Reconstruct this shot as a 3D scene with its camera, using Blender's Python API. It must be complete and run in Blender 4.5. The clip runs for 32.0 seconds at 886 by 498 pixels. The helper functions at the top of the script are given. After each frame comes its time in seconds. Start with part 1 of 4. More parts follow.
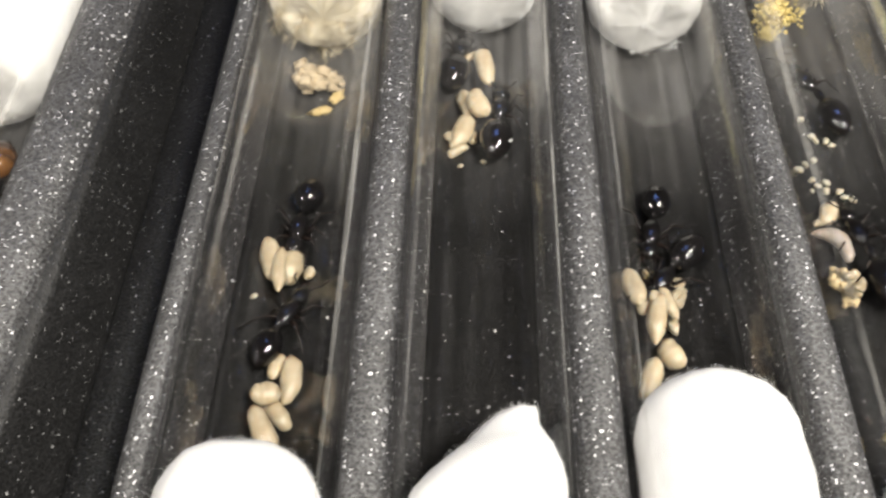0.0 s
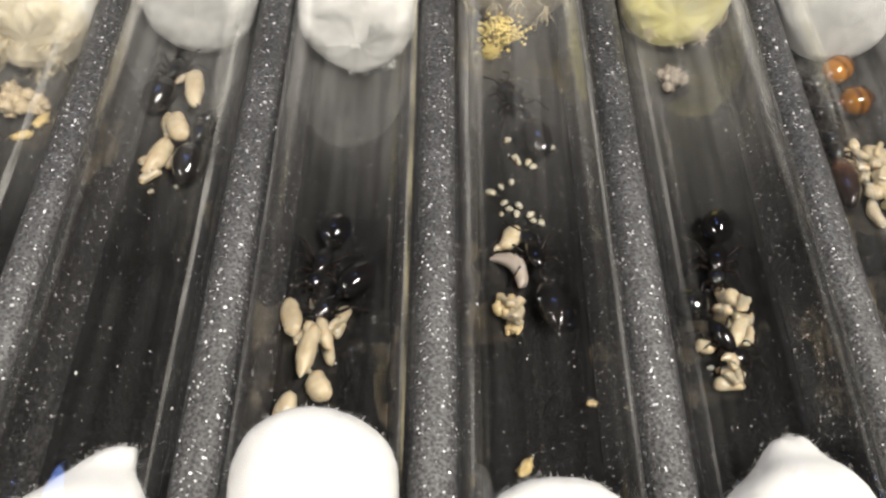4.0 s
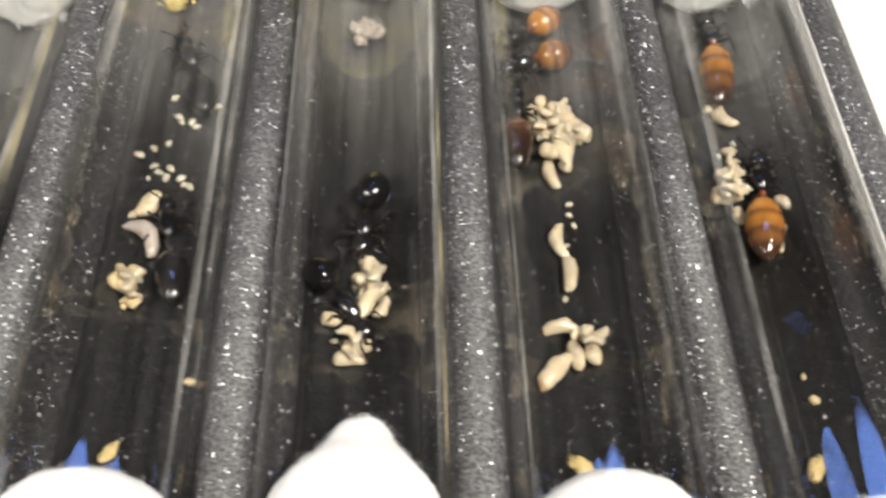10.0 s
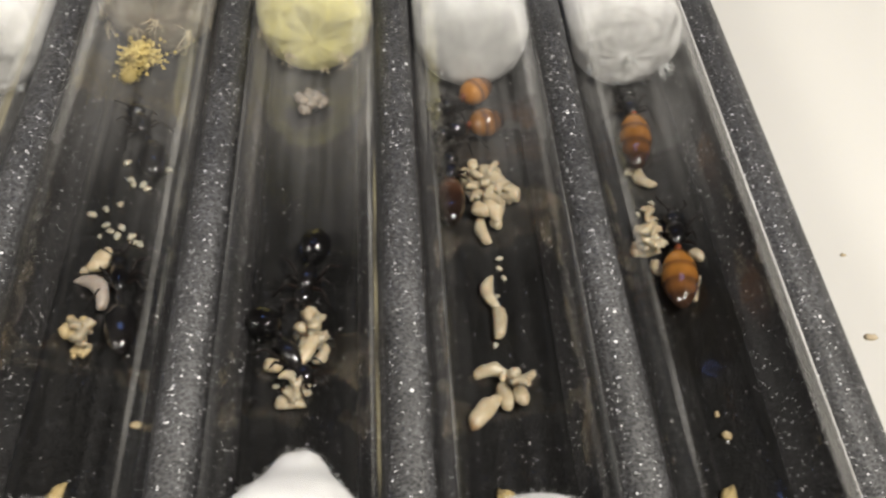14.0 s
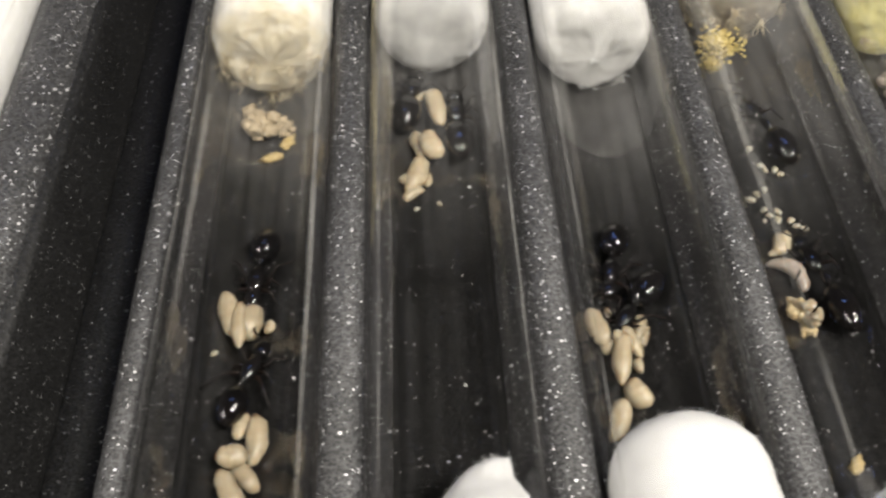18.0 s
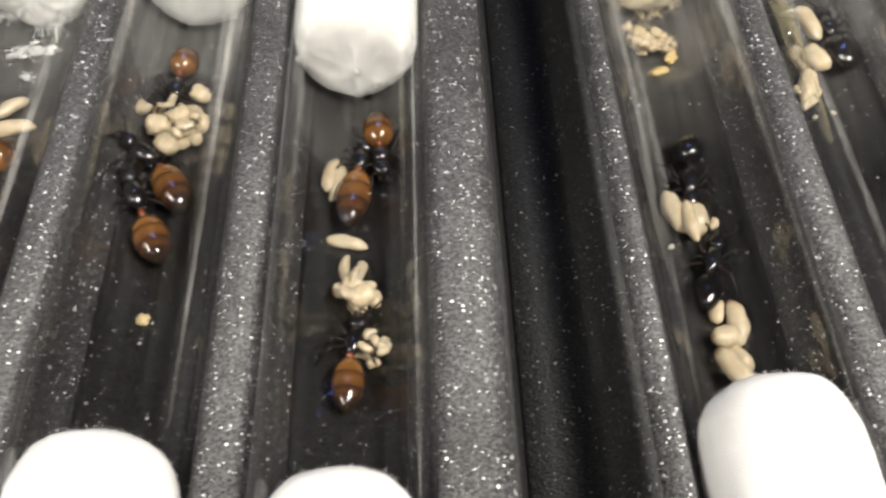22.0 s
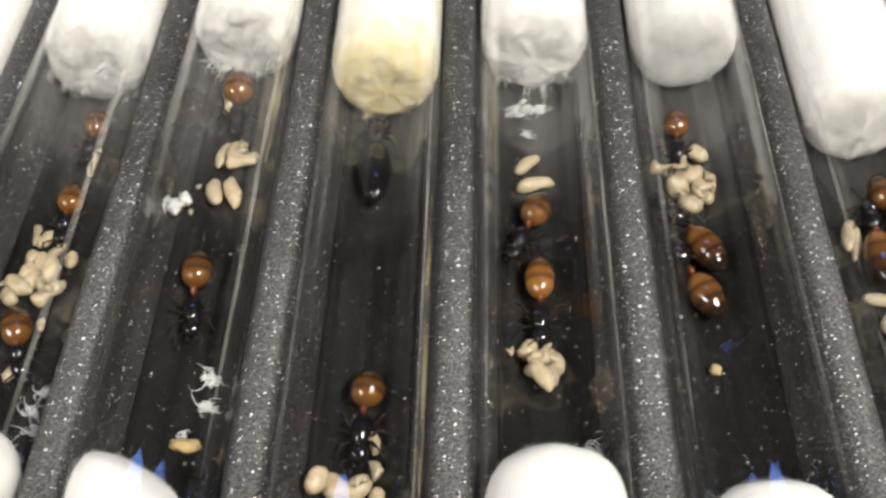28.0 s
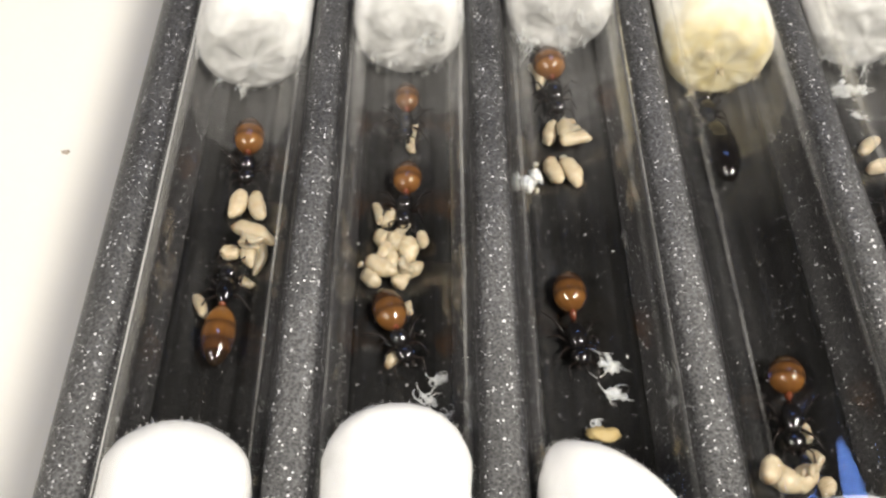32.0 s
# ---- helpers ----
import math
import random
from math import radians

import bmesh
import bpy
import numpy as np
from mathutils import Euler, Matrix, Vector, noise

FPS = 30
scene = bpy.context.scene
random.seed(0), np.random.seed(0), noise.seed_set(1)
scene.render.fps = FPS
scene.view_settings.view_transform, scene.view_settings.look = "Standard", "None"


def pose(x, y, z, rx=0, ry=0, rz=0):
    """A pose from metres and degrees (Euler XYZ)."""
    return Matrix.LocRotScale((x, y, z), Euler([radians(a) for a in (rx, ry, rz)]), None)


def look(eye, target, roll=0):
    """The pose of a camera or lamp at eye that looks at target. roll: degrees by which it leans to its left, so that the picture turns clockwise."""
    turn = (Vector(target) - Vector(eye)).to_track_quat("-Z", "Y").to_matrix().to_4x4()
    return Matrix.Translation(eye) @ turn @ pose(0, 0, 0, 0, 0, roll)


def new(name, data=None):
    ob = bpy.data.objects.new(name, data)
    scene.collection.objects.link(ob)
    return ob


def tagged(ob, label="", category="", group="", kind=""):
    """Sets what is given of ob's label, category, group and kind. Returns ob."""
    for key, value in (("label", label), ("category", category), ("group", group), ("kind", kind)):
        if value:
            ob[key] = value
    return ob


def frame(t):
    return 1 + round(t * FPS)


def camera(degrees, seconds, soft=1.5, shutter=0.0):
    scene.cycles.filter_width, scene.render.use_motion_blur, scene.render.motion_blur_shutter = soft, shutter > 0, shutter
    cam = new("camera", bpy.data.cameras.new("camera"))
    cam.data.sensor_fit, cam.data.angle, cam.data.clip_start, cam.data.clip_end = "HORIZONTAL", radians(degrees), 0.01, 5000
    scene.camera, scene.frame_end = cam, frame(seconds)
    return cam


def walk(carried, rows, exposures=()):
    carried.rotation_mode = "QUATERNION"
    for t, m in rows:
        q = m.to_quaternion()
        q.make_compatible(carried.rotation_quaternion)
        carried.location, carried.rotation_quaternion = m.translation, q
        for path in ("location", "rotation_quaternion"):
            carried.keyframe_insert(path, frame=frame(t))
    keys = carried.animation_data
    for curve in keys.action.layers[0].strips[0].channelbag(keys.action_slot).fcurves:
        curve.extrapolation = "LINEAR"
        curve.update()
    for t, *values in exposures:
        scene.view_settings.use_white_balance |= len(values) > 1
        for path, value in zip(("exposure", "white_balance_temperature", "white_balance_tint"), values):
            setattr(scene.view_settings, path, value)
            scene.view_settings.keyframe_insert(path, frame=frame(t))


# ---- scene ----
EXPOSURES = [(0, 0.22), (1, 0.06), (2, 0.08), (3, 0.04), (4.5, -0.15), (6.5, -0.52), (7, -0.53), (8, -0.1), (9, 0.15), (10, 0.28), (10.5, 0.25), (11, 0.14), (11.5, -0.02), (12.5, -0.34), (13.0, -0.46), (13.5, -0.46), (15.5, -0.5), (16, -0.52), (17, -0.38), (18, -0.28), (19, -0.05), (20, 0.46), (21, 0.6), (22, 0.2), (22.5, 0.0), (24, 0.0), (27, 0.08), (28, -0.05), (29, -0.08), (30, 0.12), (32, 0.15)]
cam = camera(48.13, 32.0, soft=2.6, shutter=0.45)
PATH = [
    (0, 0.02117, 0.00089, 0.09780, 39.25, 0.07, 1.62),
    (0.5, 0.02609, 0.00223, 0.09811, 39.33, 0.23, 1.40),
    (1, 0.02873, 0.00351, 0.09831, 39.16, -0.14, 1.23),
    (1.5, 0.03072, 0.00422, 0.09927, 39.25, -0.58, 0.99),
    (2, 0.03516, 0.00354, 0.10019, 39.51, -0.35, 0.98),
    (2.5, 0.04073, 0.00196, 0.09987, 39.40, -0.51, 0.84),
    (3, 0.04312, 0.00210, 0.09964, 39.01, 0.16, 0.81),
    (3.5, 0.04905, 0.00452, 0.09937, 39.07, -0.32, 0.49),
    (4, 0.05449, 0.00540, 0.09916, 38.86, -0.67, 0.18),
    (4.5, 0.05468, 0.00474, 0.09797, 38.91, -0.84, 0.27),
    (6.5, 0.05697, 0.00017, 0.10172, 40.47, -0.77, 0.16),
    (7, 0.05584, 0.00011, 0.10108, 40.49, -0.09, 0.67),
    (7.5, 0.05318, 0.00374, 0.10020, 39.51, -1.21, -0.46),
    (8, 0.05033, 0.00298, 0.09653, 39.05, -1.72, -1.61),
    (8.5, 0.05499, 0.00598, 0.09763, 38.18, -1.70, -0.88),
    (9, 0.06738, 0.00695, 0.09280, 36.59, -1.50, -1.15),
    (9.5, 0.07788, 0.01016, 0.09594, 36.92, -2.12, -1.89),
    (10, 0.08968, 0.00998, 0.09454, 36.65, -1.81, -1.40),
    (10.5, 0.09810, 0.01024, 0.09272, 36.60, -2.15, -1.70),
    (11, 0.10638, 0.01178, 0.09416, 37.13, -2.27, -1.96),
    (11.5, 0.11083, 0.01344, 0.09573, 37.12, -2.41, -2.23),
    (12, 0.10887, 0.01392, 0.09712, 37.37, -2.73, -2.20),
    (12.5, 0.10407, 0.01261, 0.09913, 37.90, -2.66, -1.98),
    (13, 0.10022, 0.00840, 0.09914, 40.28, -3.73, -1.98),
    (13.5, 0.09694, 0.00510, 0.09670, 41.58, -3.51, -2.66),
    (15.5, 0.06177, 0.00123, 0.10274, 41.64, -3.89, -4.31),
    (16, 0.05066, 0.00143, 0.09886, 40.83, -2.67, -4.07),
    (16.5, 0.04475, 0.00236, 0.09893, 40.62, -1.96, -3.76),
    (17, 0.03283, 0.00272, 0.09982, 40.60, -1.64, -3.49),
    (17.5, 0.02600, 0.00367, 0.09973, 40.27, -1.55, -2.86),
    (18, 0.01920, 0.00417, 0.09948, 40.05, -0.94, -2.36),
    (18.5, 0.01288, 0.00447, 0.09832, 39.68, -0.56, -2.15),
    (19, 0.00538, 0.00317, 0.09332, 38.93, -1.21, -2.08),
    (19.5, 0.00103, 0.00130, 0.08923, 37.63, -1.27, -1.98),
    (20, -0.00012, -0.00099, 0.08565, 37.12, -1.31, -2.10),
    (20.5, -0.00360, -0.00025, 0.08979, 37.69, -1.17, -2.26),
    (21, -0.00873, -0.00102, 0.09251, 38.07, -0.67, -2.17),
    (21.5, -0.01705, -0.00236, 0.09594, 38.35, -0.49, -2.55),
    (22, -0.02856, -0.00411, 0.09875, 38.33, -0.06, -1.84),
    (22.5, -0.03124, -0.00600, 0.09921, 38.22, 0.37, -1.70),
    (23, -0.03934, -0.00872, 0.09707, 38.00, 0.25, -1.37),
    (23.5, -0.03879, -0.01120, 0.09949, 39.10, -0.41, -2.19),
    (24, -0.04242, -0.01351, 0.10121, 39.56, -0.40, -2.09),
    (24.5, -0.05299, -0.01025, 0.10547, 39.28, 0.14, -1.01),
    (26.5, -0.06620, -0.00989, 0.11231, 39.33, 0.77, 0.17),
    (27, -0.07209, -0.00735, 0.11203, 38.28, 1.75, 0.55),
    (27.5, -0.07879, -0.00524, 0.11431, 38.39, 2.10, 1.13),
    (28, -0.08454, -0.00486, 0.11356, 37.88, 2.40, 1.50),
    (28.5, -0.09183, -0.00427, 0.11270, 37.29, 2.09, 1.38),
    (29, -0.10221, -0.00355, 0.11513, 37.45, 2.20, 1.17),
    (29.5, -0.11575, -0.00397, 0.10681, 36.92, 1.76, 1.77),
    (30, -0.12350, -0.00098, 0.11098, 37.21, 1.68, 1.14),
    (30.5, -0.13954, -0.00303, 0.10798, 37.83, -0.51, -0.01),
    (31, -0.14039, -0.00352, 0.10738, 37.67, -0.35, 0.20),
    (31.5, -0.13841, -0.00373, 0.10859, 37.68, 0.05, 0.16),
    (32, -0.13780, -0.00348, 0.10867, 37.67, -0.37, -0.21),
]
walk(cam, [(t, pose(x, y, z, rx, ry, rz)) for t, x, y, z, rx, ry, rz in PATH], EXPOSURES)

# ---- world and lamps ----
world = bpy.data.worlds.new("room_light")
scene.world = world
world.use_nodes = True
world.node_tree.nodes["Background"].inputs[0].default_value = (1.0, 0.97, 0.92, 1)
world.node_tree.nodes["Background"].inputs[1].default_value = 0.25


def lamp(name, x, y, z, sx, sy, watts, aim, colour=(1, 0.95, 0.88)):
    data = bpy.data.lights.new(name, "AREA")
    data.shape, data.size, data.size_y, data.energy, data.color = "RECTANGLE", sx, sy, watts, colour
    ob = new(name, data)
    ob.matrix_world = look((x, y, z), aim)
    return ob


lamp("hanging_lamp", -0.95, -0.55, 1.05, 0.70, 0.26, 23, (-0.02, 0.07, 0), (1.0, 0.945, 0.84))
lamp("desk_lamp", 0.38, -0.20, 0.80, 0.42, 0.19, 22, (0.02, 0.07, 0), (1.0, 0.945, 0.84))
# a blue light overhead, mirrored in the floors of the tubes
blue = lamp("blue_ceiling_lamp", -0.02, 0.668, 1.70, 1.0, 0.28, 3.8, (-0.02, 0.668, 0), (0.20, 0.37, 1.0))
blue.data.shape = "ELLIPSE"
scene.cycles.transparent_max_bounces = 32


# ---- materials ----
class Mat:
    """A node material in the making."""

    def __init__(self, name, rough=0.5, coord="Object", **more):
        self.m = bpy.data.materials.new(name)
        self.m.use_nodes = True
        self.nodes, self.links = self.m.node_tree.nodes, self.m.node_tree.links
        self.b = self.nodes["Principled BSDF"]
        self.b.inputs["Roughness"].default_value = rough
        for key, value in more.items():
            self.b.inputs[key.replace("_", " ")].default_value = value
        self.co = self.nodes.new("ShaderNodeTexCoord").outputs[coord]

    def put(self, socket, value):
        if hasattr(value, "is_output"):
            self.links.new(value, socket)
        else:
            socket.default_value = value

    def noise(self, scale, detail=3, stretch=None, coord=None):
        n = self.nodes.new("ShaderNodeTexNoise")
        n.inputs["Scale"].default_value, n.inputs["Detail"].default_value = scale, detail
        co = coord or self.co
        if stretch:
            g = self.nodes.new("ShaderNodeMapping")
            g.inputs["Scale"].default_value = stretch
            self.links.new(co, g.inputs["Vector"])
            co = g.outputs["Vector"]
        self.links.new(co, n.inputs["Vector"])
        return n.outputs["Fac"]

    def cells(self, scale, out="Color"):
        n = self.nodes.new("ShaderNodeTexVoronoi")
        n.inputs["Scale"].default_value = scale
        self.links.new(self.co, n.inputs["Vector"])
        return n.outputs[out]

    def ramp(self, fac, *stops):
        n = self.nodes.new("ShaderNodeValToRGB")
        while len(n.color_ramp.elements) < len(stops):
            n.color_ramp.elements.new(0.5)
        for e, (at, colour) in zip(n.color_ramp.elements, stops):
            e.position = at
            e.color = (*colour, 1) if isinstance(colour, tuple) else (colour, colour, colour, 1)
        self.links.new(fac, n.inputs["Fac"])
        return n.outputs["Color"]

    def axis(self, which, coord=None):
        n = self.nodes.new("ShaderNodeSeparateXYZ")
        self.links.new(coord or self.co, n.inputs[0])
        return n.outputs[which]

    def math(self, op, a, b=0.0):
        n = self.nodes.new("ShaderNodeMath")
        n.operation = op
        self.put(n.inputs[0], a)
        self.put(n.inputs[1], b)
        return n.outputs[0]

    def mix(self, fac, a, b, kind="MIX"):
        n = self.nodes.new("ShaderNodeMix")
        n.data_type, n.blend_type = "RGBA", kind
        self.put(n.inputs[0], fac)
        self.put(n.inputs[6], (*a, 1) if isinstance(a, tuple) else a)
        self.put(n.inputs[7], (*b, 1) if isinstance(b, tuple) else b)
        return n.outputs[2]

    def shift(self, amount=0.25):
        """A grey that differs from object to object."""
        n = self.nodes.new("ShaderNodeObjectInfo")
        return self.math("ADD", self.math("MULTIPLY", n.outputs["Random"], amount), 1 - amount / 2)

    def bump(self, height, strength, distance):
        n = self.nodes.new("ShaderNodeBump")
        n.inputs["Strength"].default_value, n.inputs["Distance"].default_value = strength, distance
        self.links.new(height, n.inputs["Height"])
        self.links.new(n.outputs["Normal"], self.b.inputs["Normal"])

    def base(self, colour):
        self.put(self.b.inputs["Base Color"], (*colour, 1) if isinstance(colour, tuple) else colour)
        return self.m


def foam(name, flecks, rough, dark, glint, lines=False):
    """Moulded black foam: uneven grain, bright flecks of two sizes, and fine lines along the grooves that paint streaky
    reflections.
    """
    k = Mat(name, rough)

    def sparks(scale, share, size):
        cell, near = k.cells(scale), k.cells(scale, "Distance")
        chosen = k.math("GREATER_THAN", k.axis(0, cell), 1 - share)
        inside = k.math("LESS_THAN", near, k.math("MULTIPLY", k.axis(1, cell), size))
        return k.math("MULTIPLY", k.math("MULTIPLY", chosen, inside), k.math("POWER", k.axis(2, cell), 1.6))

    grain = k.mix(0.5, k.cells(2700, "Distance"), k.noise(4200, 4))
    patch = k.ramp(k.noise(120, 4), (0.3, 0.72), (0.7, 1.25))
    if lines:
        patch = k.mix(1.0, patch, k.ramp(k.noise(700, 3, (1, 0.02, 1)), (0.32, 0.65), (0.52, 1.0), (0.72, 1.7)), "MULTIPLY")
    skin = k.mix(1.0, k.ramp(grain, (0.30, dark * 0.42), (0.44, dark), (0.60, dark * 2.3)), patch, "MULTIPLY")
    # glints of shiny facets, put into the base colour as bright flecks
    bright = k.math("MINIMUM", k.math("ADD", sparks(1900, flecks * 0.8, 0.38), sparks(3700, flecks * 2.2, 0.45)), 1.0)
    k.put(k.b.inputs["Roughness"], k.ramp(bright, (0.0, rough), (0.5, rough * 0.55)))
    k.put(k.b.inputs["Specular IOR Level"], 0.10 if lines else 0.30)
    k.bump(k.mix(0.6, k.cells(2600, "Distance"), k.noise(3000, 3)), 0.8, 0.00025)
    return k.base(k.mix(bright, k.mix(1.0, skin, (0.985, 0.98, 1.03), "MULTIPLY"), (glint, glint, glint * 1.03)))


def cotton(name, front, back=(0.86, 0.86, 0.84), reach=(0.08, 0.40), patches=None):
    """Cotton wool: front is the colour of its soaked end, back of the dry rest."""
    k = Mat(name, 0.95, Subsurface_Weight=0.75, Subsurface_Scale=0.0022, Specular_IOR_Level=0.2)
    k.put(k.b.inputs["Subsurface Radius"], (1.0, 1.0, 0.95))
    along = k.math("ADD", k.axis(1), k.math("MULTIPLY", k.math("SUBTRACT", k.noise(300, 5), 0.5), 0.009))
    colour = k.ramp(k.math("MULTIPLY", along, 60), (reach[0], front), (reach[1], back))
    if patches:
        spots = k.math("MULTIPLY", k.ramp(k.noise(380, 5), (0.38, 0.0), (0.70, 1.0)), k.ramp(k.math("MULTIPLY", along, 60), (0.05, 1.0), (0.55, 0.0)))
        colour = k.mix(spots, colour, patches)
    k.bump(k.mix(0.6, k.noise(1100, 5), k.noise(4200, 5, (1, 0.3, 1))), 0.16, 0.0003)
    return k.base(k.mix(1.0, colour, k.ramp(k.noise(700, 6), (0.25, 0.9), (0.6, 1.0)), "MULTIPLY"))


def shell(name, *stops, rough=0.16):
    """Ant cuticle: colours along the part's length."""
    k = Mat(name, rough, "Generated", Specular_IOR_Level=0.4 if rough < 0.4 else 0.2, Coat_Weight=0.5 if rough < 0.24 else 0.0, Coat_Roughness=0.05)
    k.bump(k.noise(14, 3), 0.08, 0.00003)
    bands = k.ramp(k.axis(1), *stops)
    tint = k.nodes.new("ShaderNodeHueSaturation")
    k.put(tint.inputs["Value"], k.shift(0.5))
    k.put(tint.inputs["Color"], k.mix(1.0, bands, k.ramp(k.noise(5, 3), (0.3, 0.86), (0.7, 1.12)), "MULTIPLY"))
    return k.base(tint.outputs[0])


def soft(name, a, b, rough=0.45, sss=0.3, scale=900, tip=None):
    """Waxy brood: two tones and a faint relief."""
    k = Mat(name, rough, Subsurface_Weight=sss, Subsurface_Scale=0.0009)
    k.put(k.b.inputs["Subsurface Radius"], (1.0, 0.7, 0.45))
    k.bump(k.noise(scale * 3, 3), 0.2, 0.00005)
    colour = k.mix(k.ramp(k.noise(scale, 3), (0.3, 0.0), (0.7, 1.0)), a, b)
    if tip:
        colour = k.mix(k.ramp(k.math("ADD", k.axis(1), 0.5), (0.02, 1.0), (0.13, 0.0)), colour, tip)
    tint = k.nodes.new("ShaderNodeHueSaturation")
    k.put(tint.inputs["Value"], k.shift(0.3))
    k.put(tint.inputs["Color"], colour)
    return k.base(tint.outputs[0])


def glass():
    """Thin clear glass: see-through, mirror gloss that grows at the edges, faint smears along it and mist near the wet cotton."""
    k = Mat("clear_glass", 0.02)
    clear, gloss, film = k.nodes.new("ShaderNodeBsdfTransparent"), k.nodes.new("ShaderNodeBsdfGlossy"), k.nodes.new("ShaderNodeBsdfDiffuse")
    k.put(clear.inputs["Color"], (0.968, 0.966, 0.966, 1))
    k.put(film.inputs["Color"], (0.74, 0.73, 0.72, 1))
    k.put(gloss.inputs["Roughness"], k.ramp(k.noise(420, 3, (1, 0.03, 1)), (0.45, 0.012), (0.64, 0.06), (0.75, 0.25)))
    rim = k.nodes.new("ShaderNodeLayerWeight")
    rim.inputs["Blend"].default_value = 0.5
    mix = k.nodes.new("ShaderNodeMixShader")
    k.links.new(k.math("ADD", k.math("MULTIPLY", k.math("POWER", rim.outputs["Facing"], 4.0), 0.55), 0.056), mix.inputs[0])
    k.links.new(clear.outputs[0], mix.inputs[1])
    k.links.new(gloss.outputs[0], mix.inputs[2])
    smear = k.math("MULTIPLY", k.ramp(k.noise(420, 3, (1, 0.010, 1)), (0.50, 0.0), (0.74, 1.0)), k.ramp(k.noise(60, 3), (0.36, 0.0), (0.68, 0.036)))
    smear = k.math("MULTIPLY", smear, k.ramp(k.math("MULTIPLY", k.axis(1), 5), (0.22, 0.2), (0.42, 1.0)))
    mist = k.math("MULTIPLY", k.ramp(k.math("MULTIPLY", k.axis(1), 5), (0.37, 0.0), (0.57, 0.074)), k.ramp(k.mix(0.5, k.noise(260, 4, (1, 0.12, 1)), k.noise(520, 3, (1, 0.02, 1))), (0.38, 0.06), (0.60, 1.0)))
    veil = k.nodes.new("ShaderNodeMixShader")
    k.links.new(k.math("ADD", smear, mist), veil.inputs[0])
    k.links.new(mix.outputs[0], veil.inputs[1])
    k.links.new(film.outputs[0], veil.inputs[2])
    k.links.new(veil.outputs[0], k.nodes["Material Output"].inputs["Surface"])
    return k.m


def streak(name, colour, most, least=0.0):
    """A film on glass, thin enough to see through: ochre residue, pale streaks and painted edge shine."""
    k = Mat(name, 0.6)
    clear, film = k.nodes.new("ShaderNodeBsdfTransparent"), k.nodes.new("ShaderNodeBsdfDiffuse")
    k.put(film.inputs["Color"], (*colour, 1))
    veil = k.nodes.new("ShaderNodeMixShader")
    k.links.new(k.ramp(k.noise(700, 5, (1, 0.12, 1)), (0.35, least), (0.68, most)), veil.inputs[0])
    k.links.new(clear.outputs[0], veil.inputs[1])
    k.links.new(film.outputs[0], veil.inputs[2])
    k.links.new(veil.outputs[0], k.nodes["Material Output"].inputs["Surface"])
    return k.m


def water():
    k = Mat("clear_water", 0.0)
    clear, gloss = k.nodes.new("ShaderNodeBsdfTransparent"), k.nodes.new("ShaderNodeBsdfGlossy")
    k.put(clear.inputs["Color"], (0.92, 0.90, 0.87, 1))
    k.put(gloss.inputs["Roughness"], 0.02)
    rim = k.nodes.new("ShaderNodeLayerWeight")
    mix = k.nodes.new("ShaderNodeMixShader")
    k.links.new(k.math("ADD", k.math("MULTIPLY", k.math("POWER", rim.outputs["Facing"], 4.0), 0.8), 0.012), mix.inputs[0])
    k.links.new(clear.outputs[0], mix.inputs[1])
    k.links.new(gloss.outputs[0], mix.inputs[2])
    k.links.new(mix.outputs[0], k.nodes["Material Output"].inputs["Surface"])
    return k.m


def tabletop():
    k = Mat("cream_laminate", 0.45)
    k.bump(k.noise(900, 3), 0.06, 0.0003)
    return k.base(k.ramp(k.noise(14, 5), (0.3, (0.445, 0.432, 0.408)), (0.7, (0.475, 0.462, 0.438))))


def paint(name, colour):
    k = Mat(name, 0.85)
    k.bump(k.noise(120, 4), 0.1, 0.001)
    return k.base(k.mix(k.noise(2, 3), colour, tuple(c * 0.94 for c in colour)))


FOAM = foam("glittery_black_foam", 0.14, 0.48, 0.025, 0.88)
FLANK = foam("glittery_groove_foam", 0.13, 0.52, 0.019, 0.80)
# the rack's foam once more, darkened to carry the shade of the groove floors
GROOVE_SHADE = foam("groove_shade_foam", 0.055, 0.62, 0.0050, 0.32, True)
# same foam, its colour darkened for the shade between the racks
SHADE_FOAM = foam("shade_darkened_foam", 0.060, 0.60, 0.0060, 0.34)
GLASS, TABLE = glass(), tabletop()
DRY = cotton("dry_white_cotton", (0.78, 0.78, 0.775), (0.78, 0.78, 0.775))
WET = cotton("soaked_grey_cotton", (0.52, 0.52, 0.51), (0.87, 0.87, 0.86), (0.0, 0.28), (0.70, 0.70, 0.69))
SOGGY = cotton("soaked_smooth_cotton", (0.50, 0.505, 0.50), (0.82, 0.82, 0.81), (0.0, 0.42), (0.60, 0.60, 0.59))
WHITISH = cotton("damp_white_cotton", (0.64, 0.64, 0.63), (0.87, 0.87, 0.86), (0.0, 0.25))
CREAM = cotton("cream_stained_cotton", (0.68, 0.62, 0.43), (0.87, 0.85, 0.75), (0.03, 0.36), (0.64, 0.54, 0.28))
BEIGE = cotton("beige_stained_cotton", (0.64, 0.58, 0.44), (0.87, 0.855, 0.80), (0.01, 0.18), (0.66, 0.59, 0.43))
YELLOW = cotton("yellow_stained_cotton", (0.66, 0.62, 0.31), (0.84, 0.83, 0.64), (0.03, 0.45), (0.66, 0.61, 0.26))
MOULDY = cotton("mouldy_grey_cotton", (0.26, 0.235, 0.18), (0.60, 0.59, 0.55), (0.0, 0.8), (0.15, 0.12, 0.085))
JET = (0.004, 0.004, 0.0045)
